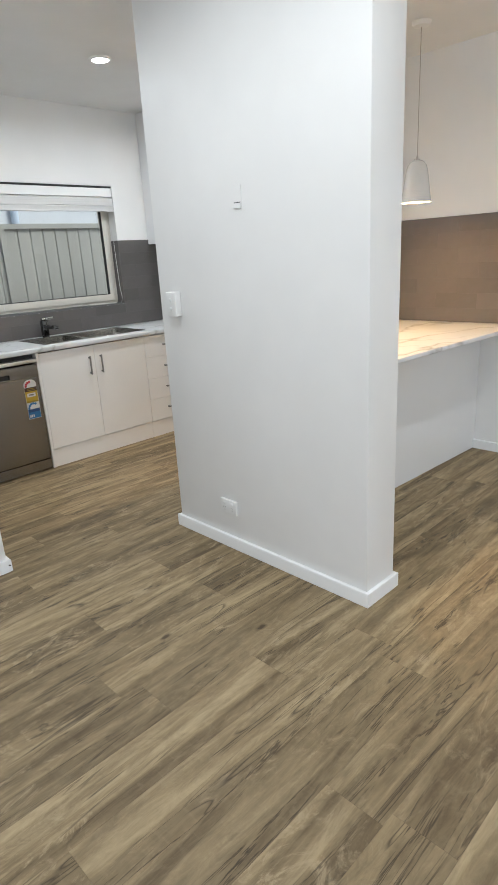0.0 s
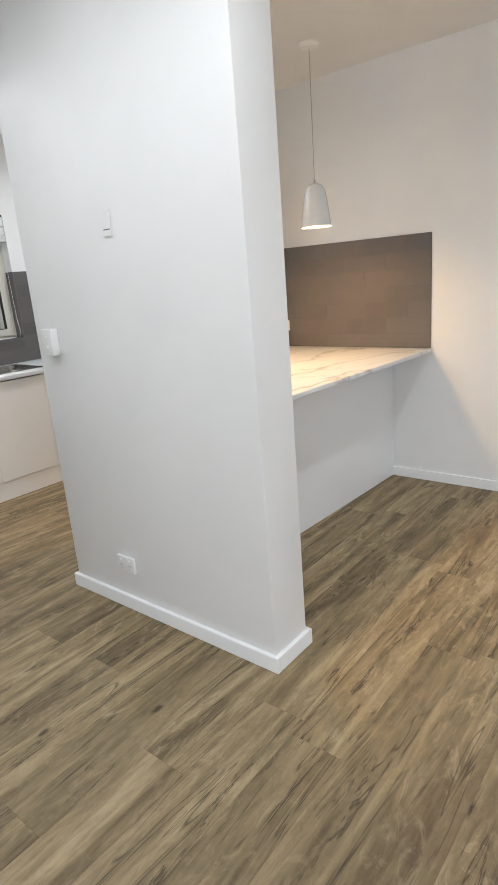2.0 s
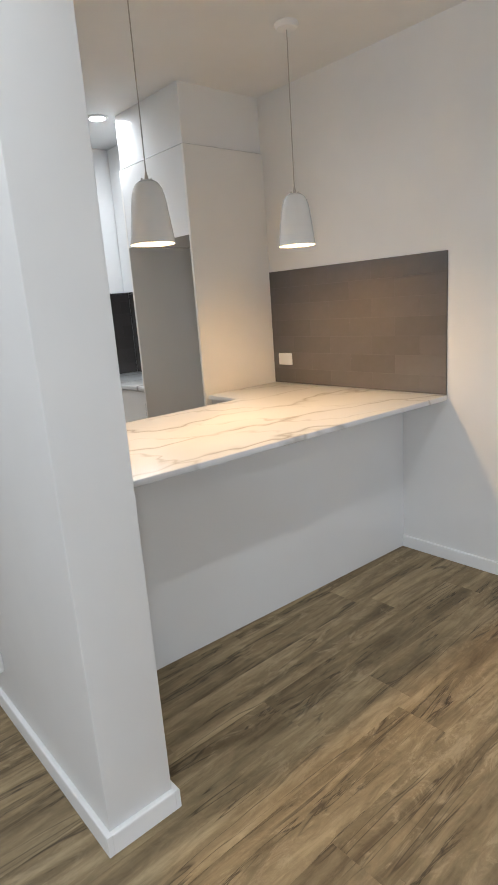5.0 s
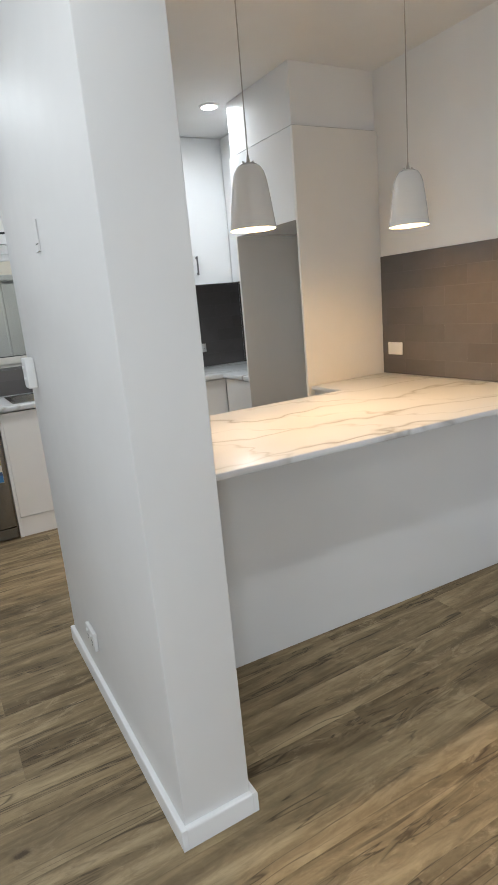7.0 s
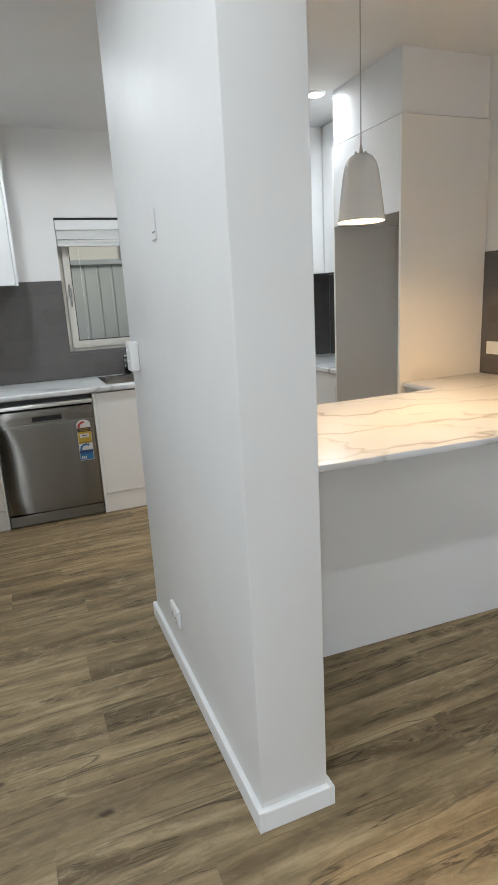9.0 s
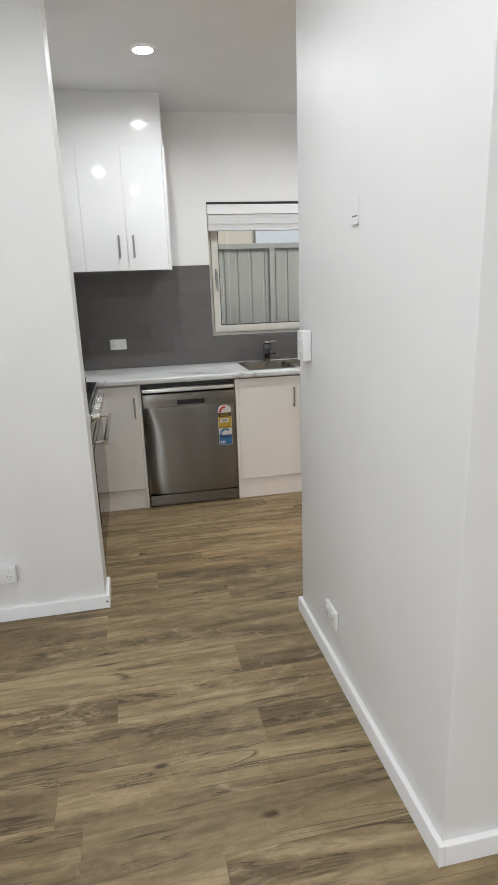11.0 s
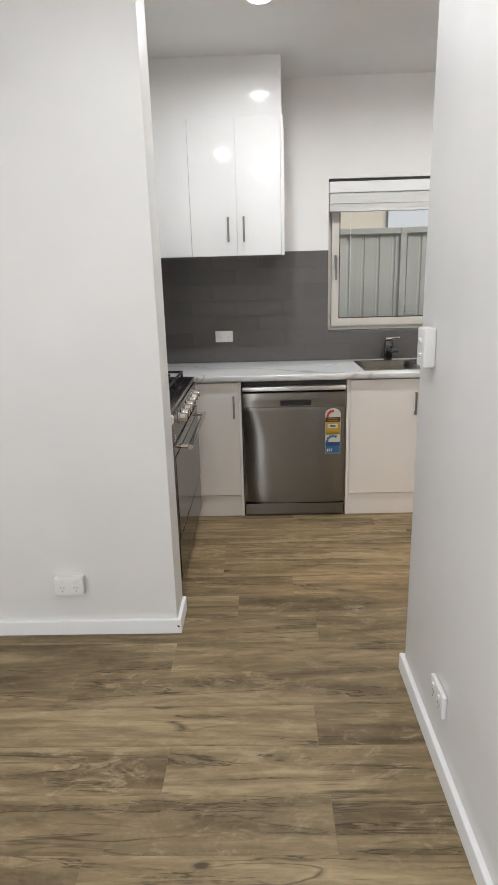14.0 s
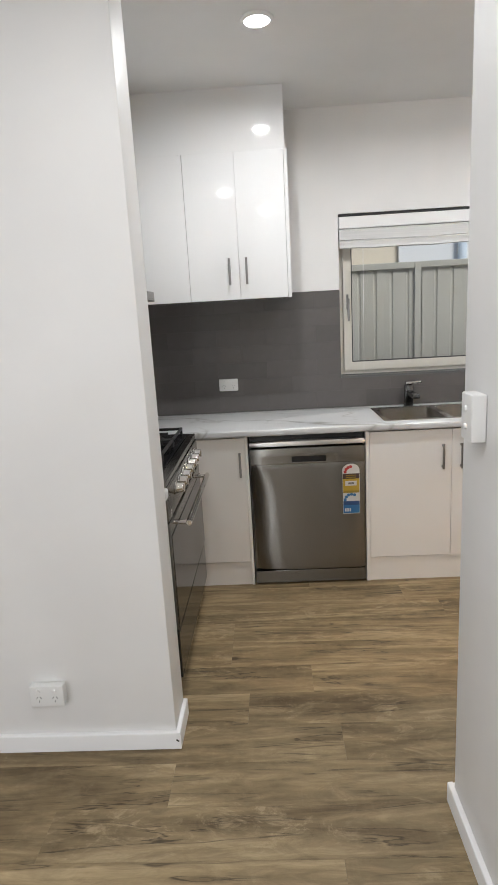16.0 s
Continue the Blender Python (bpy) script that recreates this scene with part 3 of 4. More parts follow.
# ---------------------------------------------------------------- ceiling lights and pendants
def downlight(x, y):
    t = thing("downlight", x, y, CEIL, "round white recessed LED downlight, switched on", "downlight", "ceiling downlights")
    bm = fresh()
    lathe(bm, [(0.050, CEIL - 0.004), (0.050, CEIL - 0.010), (0.056, CEIL - 0.010), (0.063, CEIL - 0.006), (0.065, CEIL - 0.0005), (0.050, CEIL - 0.0005), (0.050, CEIL - 0.004)], x, y, 36)
    part("trim_ring", bm, TRIM, t)
    bm = fresh()
    lathe(bm, [(0, CEIL - 0.007), (0.0495, CEIL - 0.007), (0.0495, CEIL - 0.001), (0, CEIL - 0.001)], x, y, 36)
    part("diffuser", bm, LED, t, "glowing white diffuser")
    return t


first = downlight(*DOWNLIGHTS[0])
for x, y in DOWNLIGHTS[1:]:
    copy_thing(first, pose(x, y, CEIL))


def pendant(x, y):
    t = thing("pendant_light", x, y, CEIL, "white enamel bell pendant light glowing warm over the bench", "pendant light", "pendants over the bench")
    z0 = 1.652
    outer = [(0.0870, z0), (0.0864, z0 + 0.005), (0.0805, z0 + 0.05), (0.0740, z0 + 0.10), (0.0672, z0 + 0.15), (0.0618, z0 + 0.180), (0.0545, z0 + 0.202), (0.0425, z0 + 0.220), (0.0250, z0 + 0.2305), (0.0100, z0 + 0.234)]
    inner = [(r - 0.0025 if r > 0.012 else 0.0, z - (0.0 if k == 0 else 0.0025)) for k, (r, z) in enumerate(outer)]
    bm = fresh()
    lathe(bm, [(0, z0 + 0.234)] + outer[::-1] + inner, x, y, 56)
    part("shade", bm, SHADE, t, "white enamelled metal bell shade")
    bm = fresh()
    lathe(bm, [(0, z0 + 0.2345), (0.008, z0 + 0.2345), (0.007, z0 + 0.243), (0.003, z0 + 0.262), (0, z0 + 0.263)], x, y, 20)
    part("cord_grip", bm, CORD, t)
    for k in (-1, 1):
        bm = fresh()
        rod(bm, (x + 0.017 * k, y - 0.007 * k, z0 + 0.229), (x + 0.017 * k, y - 0.007 * k, z0 + 0.240), 0.004, None, 10, 0.001)
        part("screw", bm, CHROME, t)
    bm = fresh()
    rod(bm, (x, y, z0 + 0.26), (x, y, CEIL - 0.022), 0.0024, None, 8)
    part("cord", bm, CORD, t)
    bm = fresh()
    lathe(bm, [(0, CEIL - 0.026), (0.030, CEIL - 0.026), (0.044, CEIL - 0.022), (0.052, CEIL - 0.010), (0.053, CEIL - 0.0005), (0, CEIL - 0.0005)], x, y, 40)
    part("ceiling_rose", bm, PLASTIC, t)
    bm = fresh()
    lathe(bm, [(0, z0 + 0.088), (0.016, z0 + 0.092), (0.027, z0 + 0.108), (0.029, z0 + 0.125), (0.020, z0 + 0.150), (0.014, z0 + 0.165), (0.014, z0 + 0.21)], x, y, 24)
    part("bulb", bm, BULB, t, "glowing warm bulb").visible_shadow = False
    return t


first = pendant(*PENDANTS[0])
copy_thing(first, pose(PENDANTS[1][0], PENDANTS[1][1], CEIL))


# ---------------------------------------------------------------- cabinet helpers
def bar_handle(parent, x, y, z, length, upright=True, face=(0, -1)):
    """A flat bar handle on two posts, standing off a front that faces face."""
    bm = fresh()
    h, st = length / 2, 0.026
    fx, fy = face
    sx, sy = (1, 0) if fx == 0 else (0, 1)
    def blk(u0, u1, w0, w1, z0, z1, bev):
        xs = sorted((x + sx * u0 + fx * w0, x + sx * u1 + fx * w1))
        ys = sorted((y + sy * u0 + fy * w0, y + sy * u1 + fy * w1))
        box(bm, xs[0], xs[1], ys[0], ys[1], z0, z1, bev)
    if upright:
        blk(-0.006, 0.006, st - 0.007, st, z - h, z + h, 0.0025)
        for e in (-1, 1):
            blk(-0.005, 0.005, 0.0, st - 0.004, z + e * (h - 0.012) - 0.006, z + e * (h - 0.012) + 0.006, 0.002)
    else:
        blk(-h, h, st - 0.007, st, z - 0.006, z + 0.006, 0.0025)
        for e in (-1, 1):
            blk(e * (h - 0.012) - 0.006, e * (h - 0.012) + 0.006, 0.0, st - 0.004, z - 0.005, z + 0.005, 0.002)
    return part("handle", bm, HANDLE, parent, "brushed dark metal bar handle")


def front(parent, name, x0, x1, y0, y1, z0, z1, mat, label=""):
    bm = fresh()
    g = 0.0007
    if x1 - x0 > y1 - y0:
        box(bm, x0 + g, x1 - g, y0, y1, z0 + g, z1 - g, 0.0015)
    else:
        box(bm, x0, x1, y0 + g, y1 - g, z0 + g, z1 - g, 0.0015)
    return part(name, bm, mat, parent, label)


# base cabinets: doors 0.137 to 0.835, kickboard below
FRONT, DOOR = 3.905, 0.018
BT0, BT1 = 0.845, 0.881      # north benchtop under and top


def base_unit(x0, x1, label, doors, name="base_cabinet"):
    t = thing(name, (x0 + x1) / 2, 4.2, 0, label, "cabinet", "north base cabinets")
    bm = fresh()
    box(bm, x0 + 0.0005, x1 - 0.0005, FRONT + DOOR + 0.001, 4.47, 0.001, BT0 - 0.14 if name == "sink_cabinet" else BT0 - 0.001)
    part("body", bm, SATIN, t)
    bm = fresh()
    box(bm, x0 + 0.0005, x1 - 0.0005, FRONT + 0.008, FRONT + DOOR, 0.001, 0.134)
    part("kickboard", bm, SATIN, t)
    for d0, d1, hx in doors:
        dr = front(t, "door", d0, d1, FRONT, FRONT + DOOR, 0.138, 0.838, SATIN)
        if hx:
            bar_handle(dr, hx, FRONT, 0.695, 0.137)
    return t


base_unit(0.985, 1.290, "white base cabinet with one door beside the cooker", [(0.985, 1.290, 1.262)])
base_unit(1.946, 2.828, "white double-door base cabinet below the sink", [(1.946, 2.375, 2.326), (2.375, 2.828, 2.421)], "sink_cabinet")
base_unit(3.292, 3.560, "narrow white corner base cabinet door", [(3.292, 3.560, 0)])
drawers = thing("drawer_unit", 3.11, 4.2, 0, "white four-drawer base unit with bar handles", "drawers", "north base cabinets")
bm = fresh()
box(bm, 2.829, 3.291, FRONT + DOOR + 0.001, 4.47, 0.001, BT0 - 0.001)
part("body", bm, SATIN, drawers)
bm = fresh()
box(bm, 2.829, 3.291, FRONT + 0.008, FRONT + DOOR, 0.001, 0.134)
part("kickboard", bm, SATIN, drawers)
zs = [0.138, 0.318, 0.492, 0.665, 0.838]
for z0, z1 in zip(zs, zs[1:]):
    dr = front(drawers, "drawer_front", 2.829, 3.291, FRONT, FRONT + DOOR, z0, z1, SATIN)
    bar_handle(dr, 3.062, FRONT, (z0 + z1) / 2 + 0.005, 0.137, False)
# white gables either side of the dishwasher
for x0, x1 in ((1.2905, 1.3065), (1.9255, 1.9455)):
    bm = fresh()
    box(bm, x0, x1, FRONT, 4.47, 0.001, BT0 - 0.001, 0.001)
    solo("end_panel", bm, SATIN, "narrow white gable panel beside the dishwasher", "panel", "dishwasher gables")

east = thing("base_cabinet", 3.8, 3.65, 0, "white base cabinet in the corner beside the fridge space", "cabinet")
bm = fresh()
box(bm, 3.582, 4.06, 3.43, 3.90, 0.001, BT0 - 0.001)
part("body", bm, SATIN, east)
dr = front(east, "door", 3.562, 3.580, 3.43, 3.90, 0.138, 0.838, SATIN)
bar_handle(dr, 3.562, 3.50, 0.695, 0.137, True, (-1, 0))

# ---------------------------------------------------------------- benchtops
bm = fresh()
SX = [2.062, 2.372, 2.402, 2.862]    # bowls
plate(bm, [KWEST, SX[0], SX[1], SX[2], SX[3], 3.535, 4.066], [3.420, 3.885, 3.985, 4.355, 4.483],
      lambda i, j: not (i in (1, 3) and j == 2) and not (i == 2 and j == 2) and not (j == 0 and i != 5),
      lambda u, v, w: (u, v, BT1 - w), BT1 - BT0, 0.009)
solo("kitchen_benchtop", bm, MARBLE, "white marble-look laminate benchtop with grey veins", "benchtop")

PT0, PT1 = 0.860, 0.886
SKEW = 0.0345                # the dining side runs slightly out of square


def dining_side(x, y):
    return y + SKEW * (4.066 - x)


bm = fresh()
plate(bm, [2.1345, 3.503, 4.0655], [1.466, 2.421, 2.7095], lambda i, j: not (i == 0 and j == 1),
      lambda u, v, w: (u, dining_side(u, v) if v < 1.5 else v, PT1 - w), PT1 - PT0, 0.006)
solo("dining_bench_top", bm, MARBLE, "wide white marble-look bench with grey-brown veins", "benchtop")

pen = thing("peninsula", 3.1, 2.0, 0, "white peninsula cabinet carrying the wide bench", "cabinet")


def skewed(bm):
    for v in bm.verts:
        v.co.y = dining_side(v.co.x, v.co.y)
    return bm


bm = fresh()
box(bm, 2.1345, 4.0735, 1.731, 1.749, 0.001, PT0 - 0.0005, 0.001)
part("back_panel", skewed(bm), GLOSS, pen, "plain white glossy back panel")
bm = fresh()
box(bm, 2.15, 4.066, 1.82, 2.375, 0.001, PT0 - 0.001)
part("body", bm, SATIN, pen)
bm = fresh()
box(bm, 3.53, 4.066, 2.376, 2.7095, 0.001, PT0 - 0.001)
part("corner_body", bm, SATIN, pen)

# ---------------------------------------------------------------- overhead cupboards
OV0, OV1, OVY = 1.553, 2.283, 4.106


def hidden_rail(parent, x0, x1, y0, y1, z0, z1, name="body", mat=None):
    bm = fresh()
    box(bm, x0, x1, y0, y1, z0, z1, 0.0008)
    return part(name, bm, mat or GLOSS, parent)


ovl = thing("overhead_cupboard", 1.2, 4.3, OV0, "glossy white two-door overhead cupboard beside the window", "cupboard", "overhead cupboards")
hidden_rail(ovl, 0.802, 1.560, OVY + 0.019, NORTHW - 0.001, OV0, OV1)
hidden_rail(ovl, 1.5605, 1.5785, OVY - 0.001, NORTHW - 0.001, OV0 - 0.002, OV1, "end_panel")
front(ovl, "filler_panel", 0.802, 1.039, OVY, OVY + 0.018, OV0, OV1, GLOSS)
for x0, x1, hx in ((1.039, 1.306, 1.255), (1.306, 1.560, 1.345)):
    dr = front(ovl, "door", x0, x1, OVY, OVY + 0.018, OV0, OV1, GLOSS)
    bar_handle(dr, hx, OVY, 1.697, 0.138)
ovw = thing("overhead_cupboard", 0.62, 3.4, OV0, "glossy white overhead cupboard above the rangehood", "cupboard", "overhead cupboards")
hidden_rail(ovw, KWEST + 0.001, 0.782, RET_N + 0.001, NORTHW - 0.001, 1.603, OV1)
front(ovw, "door", 0.783, 0.800, 2.86, 3.45, 1.603, OV1, GLOSS)
front(ovw, "door", 0.783, 0.800, 3.45, 4.10, 1.603, OV1, GLOSS)
hood = thing("rangehood", 0.65, 3.35, 1.55, "slim grey slide-out rangehood under the cupboard", "rangehood")
hidden_rail(hood, KWEST + 0.001, 0.80, 2.90, 3.80, 1.560, 1.602, "body", STEEL_Y)
bm = fresh()
box(bm, 0.801, 0.900, 2.90, 3.80, 1.557, 1.602, 0.004)
part("visor", bm, STEEL_Y, hood)

ovr = thing("overhead_cupboard", 3.6, 4.3, OV0, "glossy white overhead cupboard in the kitchen corner", "cupboard", "overhead cupboards")
TOP = CEIL - 0.004
hidden_rail(ovr, 3.385, 4.073, OVY + 0.019, NORTHW - 0.001, OV0 - 0.006, TOP)
front(ovr, "filler_panel", 3.385, 3.46, OVY, OVY + 0.018, OV0 - 0.006, TOP, GLOSS)
dr = front(ovr, "door", 3.46, 3.806, OVY, OVY + 0.018, OV0 - 0.006, TOP, GLOSS)
bar_handle(dr, 3.513, OVY, 1.685, 0.137)
ove = thing("overhead_cupboard", 3.93, 3.75, OV0, "glossy white overhead cupboard beside the fridge space", "cupboard", "overhead cupboards")
hidden_rail(ove, 3.827, 4.073, 3.432, OVY - 0.001, OV0 - 0.006, TOP)
front(ove, "door", 3.808, 3.826, 3.432, OVY - 0.001, OV0 - 0.006, TOP, GLOSS)

# bulkheads close the gap between cupboards and ceiling
for name, x0, x1, y0, y1, lab in (
        ("bulkhead", KWEST + 0.001, 1.568, OVY + 0.006, NORTHW - 0.001, "glossy white bulkhead panel above the overhead cupboards"),
        ("bulkhead", KWEST + 0.001, 0.790, RET_N + 0.001, OVY + 0.005, "white bulkhead above the rangehood cupboard")):
    bm = fresh()
    box(bm, x0, x1, y0, y1, OV1 + 0.0003, CEIL - 0.0005)
    solo(name, bm, GLOSS, lab, "bulkhead", "bulkheads", "structure")

# ---------------------------------------------------------------- fridge surround
fr = thing("fridge_surround", 3.8, 3.07, 0, "tall white fridge surround with an empty fridge space", "cabinet")
FX, FS, FN = 3.487, 2.711, 3.400
hidden_rail(fr, FX, 4.073, FS, FS + 0.018, 0.001, 2.268, "side_panel", SATIN)
hidden_rail(fr, FX, 4.073, FN, FN + 0.018, 0.001, 2.268, "side_panel", SATIN)
hidden_rail(fr, FX + 0.020, 4.073, FS + 0.0185, FN - 0.0005, 1.803, 2.268, "top_cupboard")
front(fr, "door", FX, FX + 0.018, FS + 0.0185, FN - 0.0005, 1.800, 2.268, GLOSS)
bm = fresh()
box(bm, FX + 0.010, 4.073, FS + 0.019, FN + 0.006, 2.2755, CEIL - 0.0005)
solo("bulkhead", bm, GLOSS, "glossy white bulkhead above the fridge surround", "bulkhead", "bulkheads", "structure")

# ---------------------------------------------------------------- dishwasher
dw = thing("dishwasher", 1.616, 4.2, 0, "stainless steel built-in dishwasher with energy rating stickers", "dishwasher")
D0, D1, DF = 1.313, 1.919, 3.895
bm = fresh()
box(bm, D0 + 0.004, D1 - 0.004, DF + 0.061, 4.46, 0.003, 0.815)
part("body", bm, BLACK, dw, "dark appliance case")
bm = fresh()
plate(bm, [D0, 1.536, 1.716, D1], [0.688, 0.697, 0.728, 0.774], lambda i, j: not (i == 1 and j == 1), lambda u, v, w: (u, DF + w, v), 0.04, 0.002)
door = part("door", bm, STEEL, dw)
# the lower panel swells out gently between rolled edges
bm = fresh()
rings = []
for z, pull in ((0.085, 0.006), (0.089, 0.0015), (0.10, 0.0), (0.20, -0.0010), (0.30, -0.0015), (0.40, -0.0017), (0.45, -0.0017), (0.50, -0.0015), (0.54, -0.001), (0.58, -0.0005), (0.62, 0.0), (0.660, 0.001), (0.680, 0.0015), (0.6866, 0.0035)):
    ring = []
    for k in range(49):
        f = k / 48
        taper = 1 - 0.62 * max(0.0, (z - 0.42) / 0.267) ** 2
        wide = (0.43 if f < 0.5 else 0.13) * taper
        roll = 0.062 * wide * max(0.0, 1 - min(f, 1 - f) / wide) ** 2.2
        ring.append(bm.verts.new((D0 + (D1 - D0) * f, DF + 0.001 + roll + pull, z)))
    rings.append(ring)
for p, q in zip(rings, rings[1:]):
    for k in range(48):
        bm.faces.new((p[k], p[k + 1], q[k + 1], q[k]))
ext = bmesh.ops.extrude_edge_only(bm, edges=[e for e in bm.edges if e.is_boundary])
for v in ext["geom"]:
    if isinstance(v, bmesh.types.BMVert):
        v.co.y = DF + 0.040
part("door_panel", bm, STEEL, door)
bm = fresh()
box(bm, D0 + 0.001, D1 - 0.001, DF + 0.004, DF + 0.039, 0.6868, 0.6878)
part("panel_line", bm, STEEL, door)
bm = fresh()
box(bm, 1.533, 1.719, DF + 0.018, DF + 0.039, 0.690, 0.735)
part("handle_recess", bm, BLACK, door, "recessed grip")
bm = fresh()
box(bm, D0, D1, DF - 0.006, DF + 0.044, 0.786, 0.811, 0.004, 3)
part("top_trim", bm, STEEL_PALE, dw, "pale brushed steel trim")
# black strip that darkens the gap below the benchtop as shade would
bm = fresh()
box(bm, D0 + 0.002, D1 - 0.002, DF + 0.0455, DF + 0.06, 0.775, BT0 - 0.001)
part("gap_shade", bm, BLACK, dw, "black strip standing in for shade in the gap under the benchtop")
bm = fresh()
box(bm, D0 + 0.002, D1 - 0.002, DF + 0.006, DF + 0.03, 0.010, 0.081, 0.002)
part("kick_plate", bm, STEEL, dw)
LX0, LX1, LF = 1.800, 1.890, DF - 0.0016


def sticker_block(x0, x1, z0, z1, mat, lift=0.0, round_top=False):
    bm = fresh()
    y = LF - lift
    if round_top:
        n = 14
        cx, r = (x0 + x1) / 2, (x1 - x0) / 2
        pts = [(x0, z0), (x1, z0)] + [(cx + r * math.cos(math.pi * k / n), z1 - r * 0.75 + r * 0.75 * math.sin(math.pi * k / n)) for k in range(n + 1)]
    else:
        pts = [(x0, z0), (x1, z0), (x1, z1), (x0, z1)]
    f = bm.faces.new([bm.verts.new((u, y, v)) for u, v in pts])
    ext = bmesh.ops.extrude_face_region(bm, geom=[f])
    bmesh.ops.translate(bm, vec=(0, 0.0006, 0), verts=[e for e in ext["geom"] if isinstance(e, bmesh.types.BMVert)])
    return bm


lab = part("energy_label", sticker_block(LX0, LX1, 0.400, 0.676, LABEL_WHITE, 0, True), LABEL_WHITE, door, "yellow, white and blue rating stickers")
for x0, x1, z0, z1, m in ((LX0 + 0.001, LX1 - 0.001, 0.594, 0.622, LABEL_DARK), (LX0 + 0.002, LX1 - 0.002, 0.528, 0.594, LABEL_YELLOW),
                          (LX0 + 0.002, LX1 - 0.002, 0.516, 0.530, LABEL_OLIVE), (LX0 + 0.002, LX1 - 0.002, 0.403, 0.448, LABEL_BLUE),
                          (LX0 + 0.002, LX1 - 0.002, 0.448, 0.470, LABEL_NAVY)):
    part("label_band", sticker_block(x0, x1, z0, z1, m, 0.0007), m, lab)
for x0, x1, z0, z1, m in ((LX0 + 0.014, LX1 - 0.016, 0.556, 0.582, LABEL_WHITE), (LX0 + 0.028, LX1 - 0.030, 0.564, 0.574, LABEL_DARK),
                          (LX0 + 0.018, LX1 - 0.018, 0.600, 0.604, LABEL_OLIVE),
                          (LX0 + 0.018, LX1 - 0.018, 0.611, 0.615, LABEL_OLIVE)):
    part("label_bar", sticker_block(x0, x1, z0, z1, m, 0.0014), m, lab)
for r, cx, cz, a0, a1, count, m in ((0.032, LX0 + 0.046, 0.628, 95, 172, 4, LABEL_RED), (0.034, LX0 + 0.046, 0.474, 62, 172, 5, LABEL_BLUE)):
    for k in range(count):
        q = radians(a0 + (a1 - a0) * k / (count - 1))
        bm = fresh()
        rod(bm, (cx + r * math.cos(q), LF - 0.0008, cz + r * math.sin(q)), (cx + r * math.cos(q), LF - 0.0014, cz + r * math.sin(q)), 0.0085, None, 10)
        part("label_star", bm, m, lab)
for k in range(3):
    part("label_bar", sticker_block(LX0 + 0.010 + 0.012 * k, LX0 + 0.018 + 0.012 * k, 0.412, 0.430, LABEL_WHITE, 0.0014), LABEL_WHITE, lab)

# ---------------------------------------------------------------- sink and tap
sink = thing("kitchen_sink", 2.46, 4.17, BT1, "stainless steel double-bowl kitchen sink set into the benchtop", "sink")
bm = fresh()
plate(bm, [2.035, SX[0] + 0.002, SX[1] - 0.002, SX[2] + 0.002, SX[3] - 0.002, 2.895], [3.965, 3.988, 4.352, 4.395],
      lambda i, j: not (i in (1, 3) and j == 1), lambda u, v, w: (u, v, BT1 + 0.0035 - w), 0.003, 0.001)
part("rim", bm, SINK_STEEL, sink)
for x0, x1 in ((SX[0] + 0.003, SX[1] - 0.003), (SX[2] + 0.003, SX[3] - 0.003)):
    bm = fresh()
    box(bm, x0, x1, 3.989, 4.351, BT1 - 0.150, BT1 + 0.001)
    top = [f for f in bm.faces if f.normal.z > 0.9]
    bmesh.ops.delete(bm, geom=top, context='FACES')
    up = [e for e in bm.edges if not e.is_boundary]
    bmesh.ops.bevel(bm, geom=up, offset=0.03, segments=5, profile=0.5, affect='EDGES')
    bmesh.ops.solidify(bm, geom=bm.faces[:], thickness=-0.0012)
    bowl = part("bowl", bm, SINK_STEEL, sink)
    bm = fresh()
    cx = (x0 + x1) / 2
    lathe(bm, [(0, BT1 - 0.1475), (0.018, BT1 - 0.1475), (0.020, BT1 - 0.1440), (0.042, BT1 - 0.1440), (0.044, BT1 - 0.1475)], cx, 4.17, 28)
    part("drain", bm, CHROME, bowl, "polished drain ring")
tap = thing("mixer_tap", 2.27, 4.425, BT1, "dark chrome square mixer tap behind the sink", "tap")
bm = fresh()
rod(bm, (2.27, 4.425, BT1 + 0.0005), (2.27, 4.425, BT1 + 0.008), 0.028, None, 28, 0.002)
box(bm, 2.246, 2.294, 4.398, 4.446, BT1 + 0.008, BT1 + 0.130, 0.007, 3)
part("tap_body", bm, TAP_METAL, tap)
bm = fresh()
box(bm, 2.250, 2.290, 4.225, 4.40, BT1 + 0.070, BT1 + 0.096, 0.006, 3)
part("spout", bm, TAP_METAL, tap)
bm = fresh()
box(bm, 2.250, 2.290, 4.400, 4.444, BT1 + 0.131, BT1 + 0.150, 0.006, 3)
rod(bm, (2.285, 4.42, BT1 + 0.141), (2.340, 4.395, BT1 + 0.146), 0.010, 0.008, 16, 0.002)
part("lever", bm, CHROME, tap, "chrome side lever")

# ---------------------------------------------------------------- cooker
RY0, RY1, RX0, RX1 = 2.905, 3.800, 0.462, 1.035
cooker = thing("cooker", 0.75, 3.35, 0, "wide stainless freestanding cooker with black gas hob", "cooker")
bm = fresh()
box(bm, RX0, RX1, RY0, RY1, 0.10, 0.870, 0.002)
part("body", bm, STEEL_Y, cooker)
bm = fresh()
box(bm, RX0 + 0.03, RX1 - 0.045, RY0 + 0.01, RY1 - 0.01, 0.001, 0.0995)
part("plinth", bm, BLACK, cooker)
bm = fresh()
box(bm, RX0, RX1 + 0.012, RY0, RY1, 0.8705, 0.897, 0.004)
hob = part("hob", bm, STEEL_Y, cooker)
bm = fresh()
box(bm, RX0 + 0.03, RX1 - 0.022, RY0 + 0.02, RY1 - 0.02, 0.8975, 0.901, 0.001)
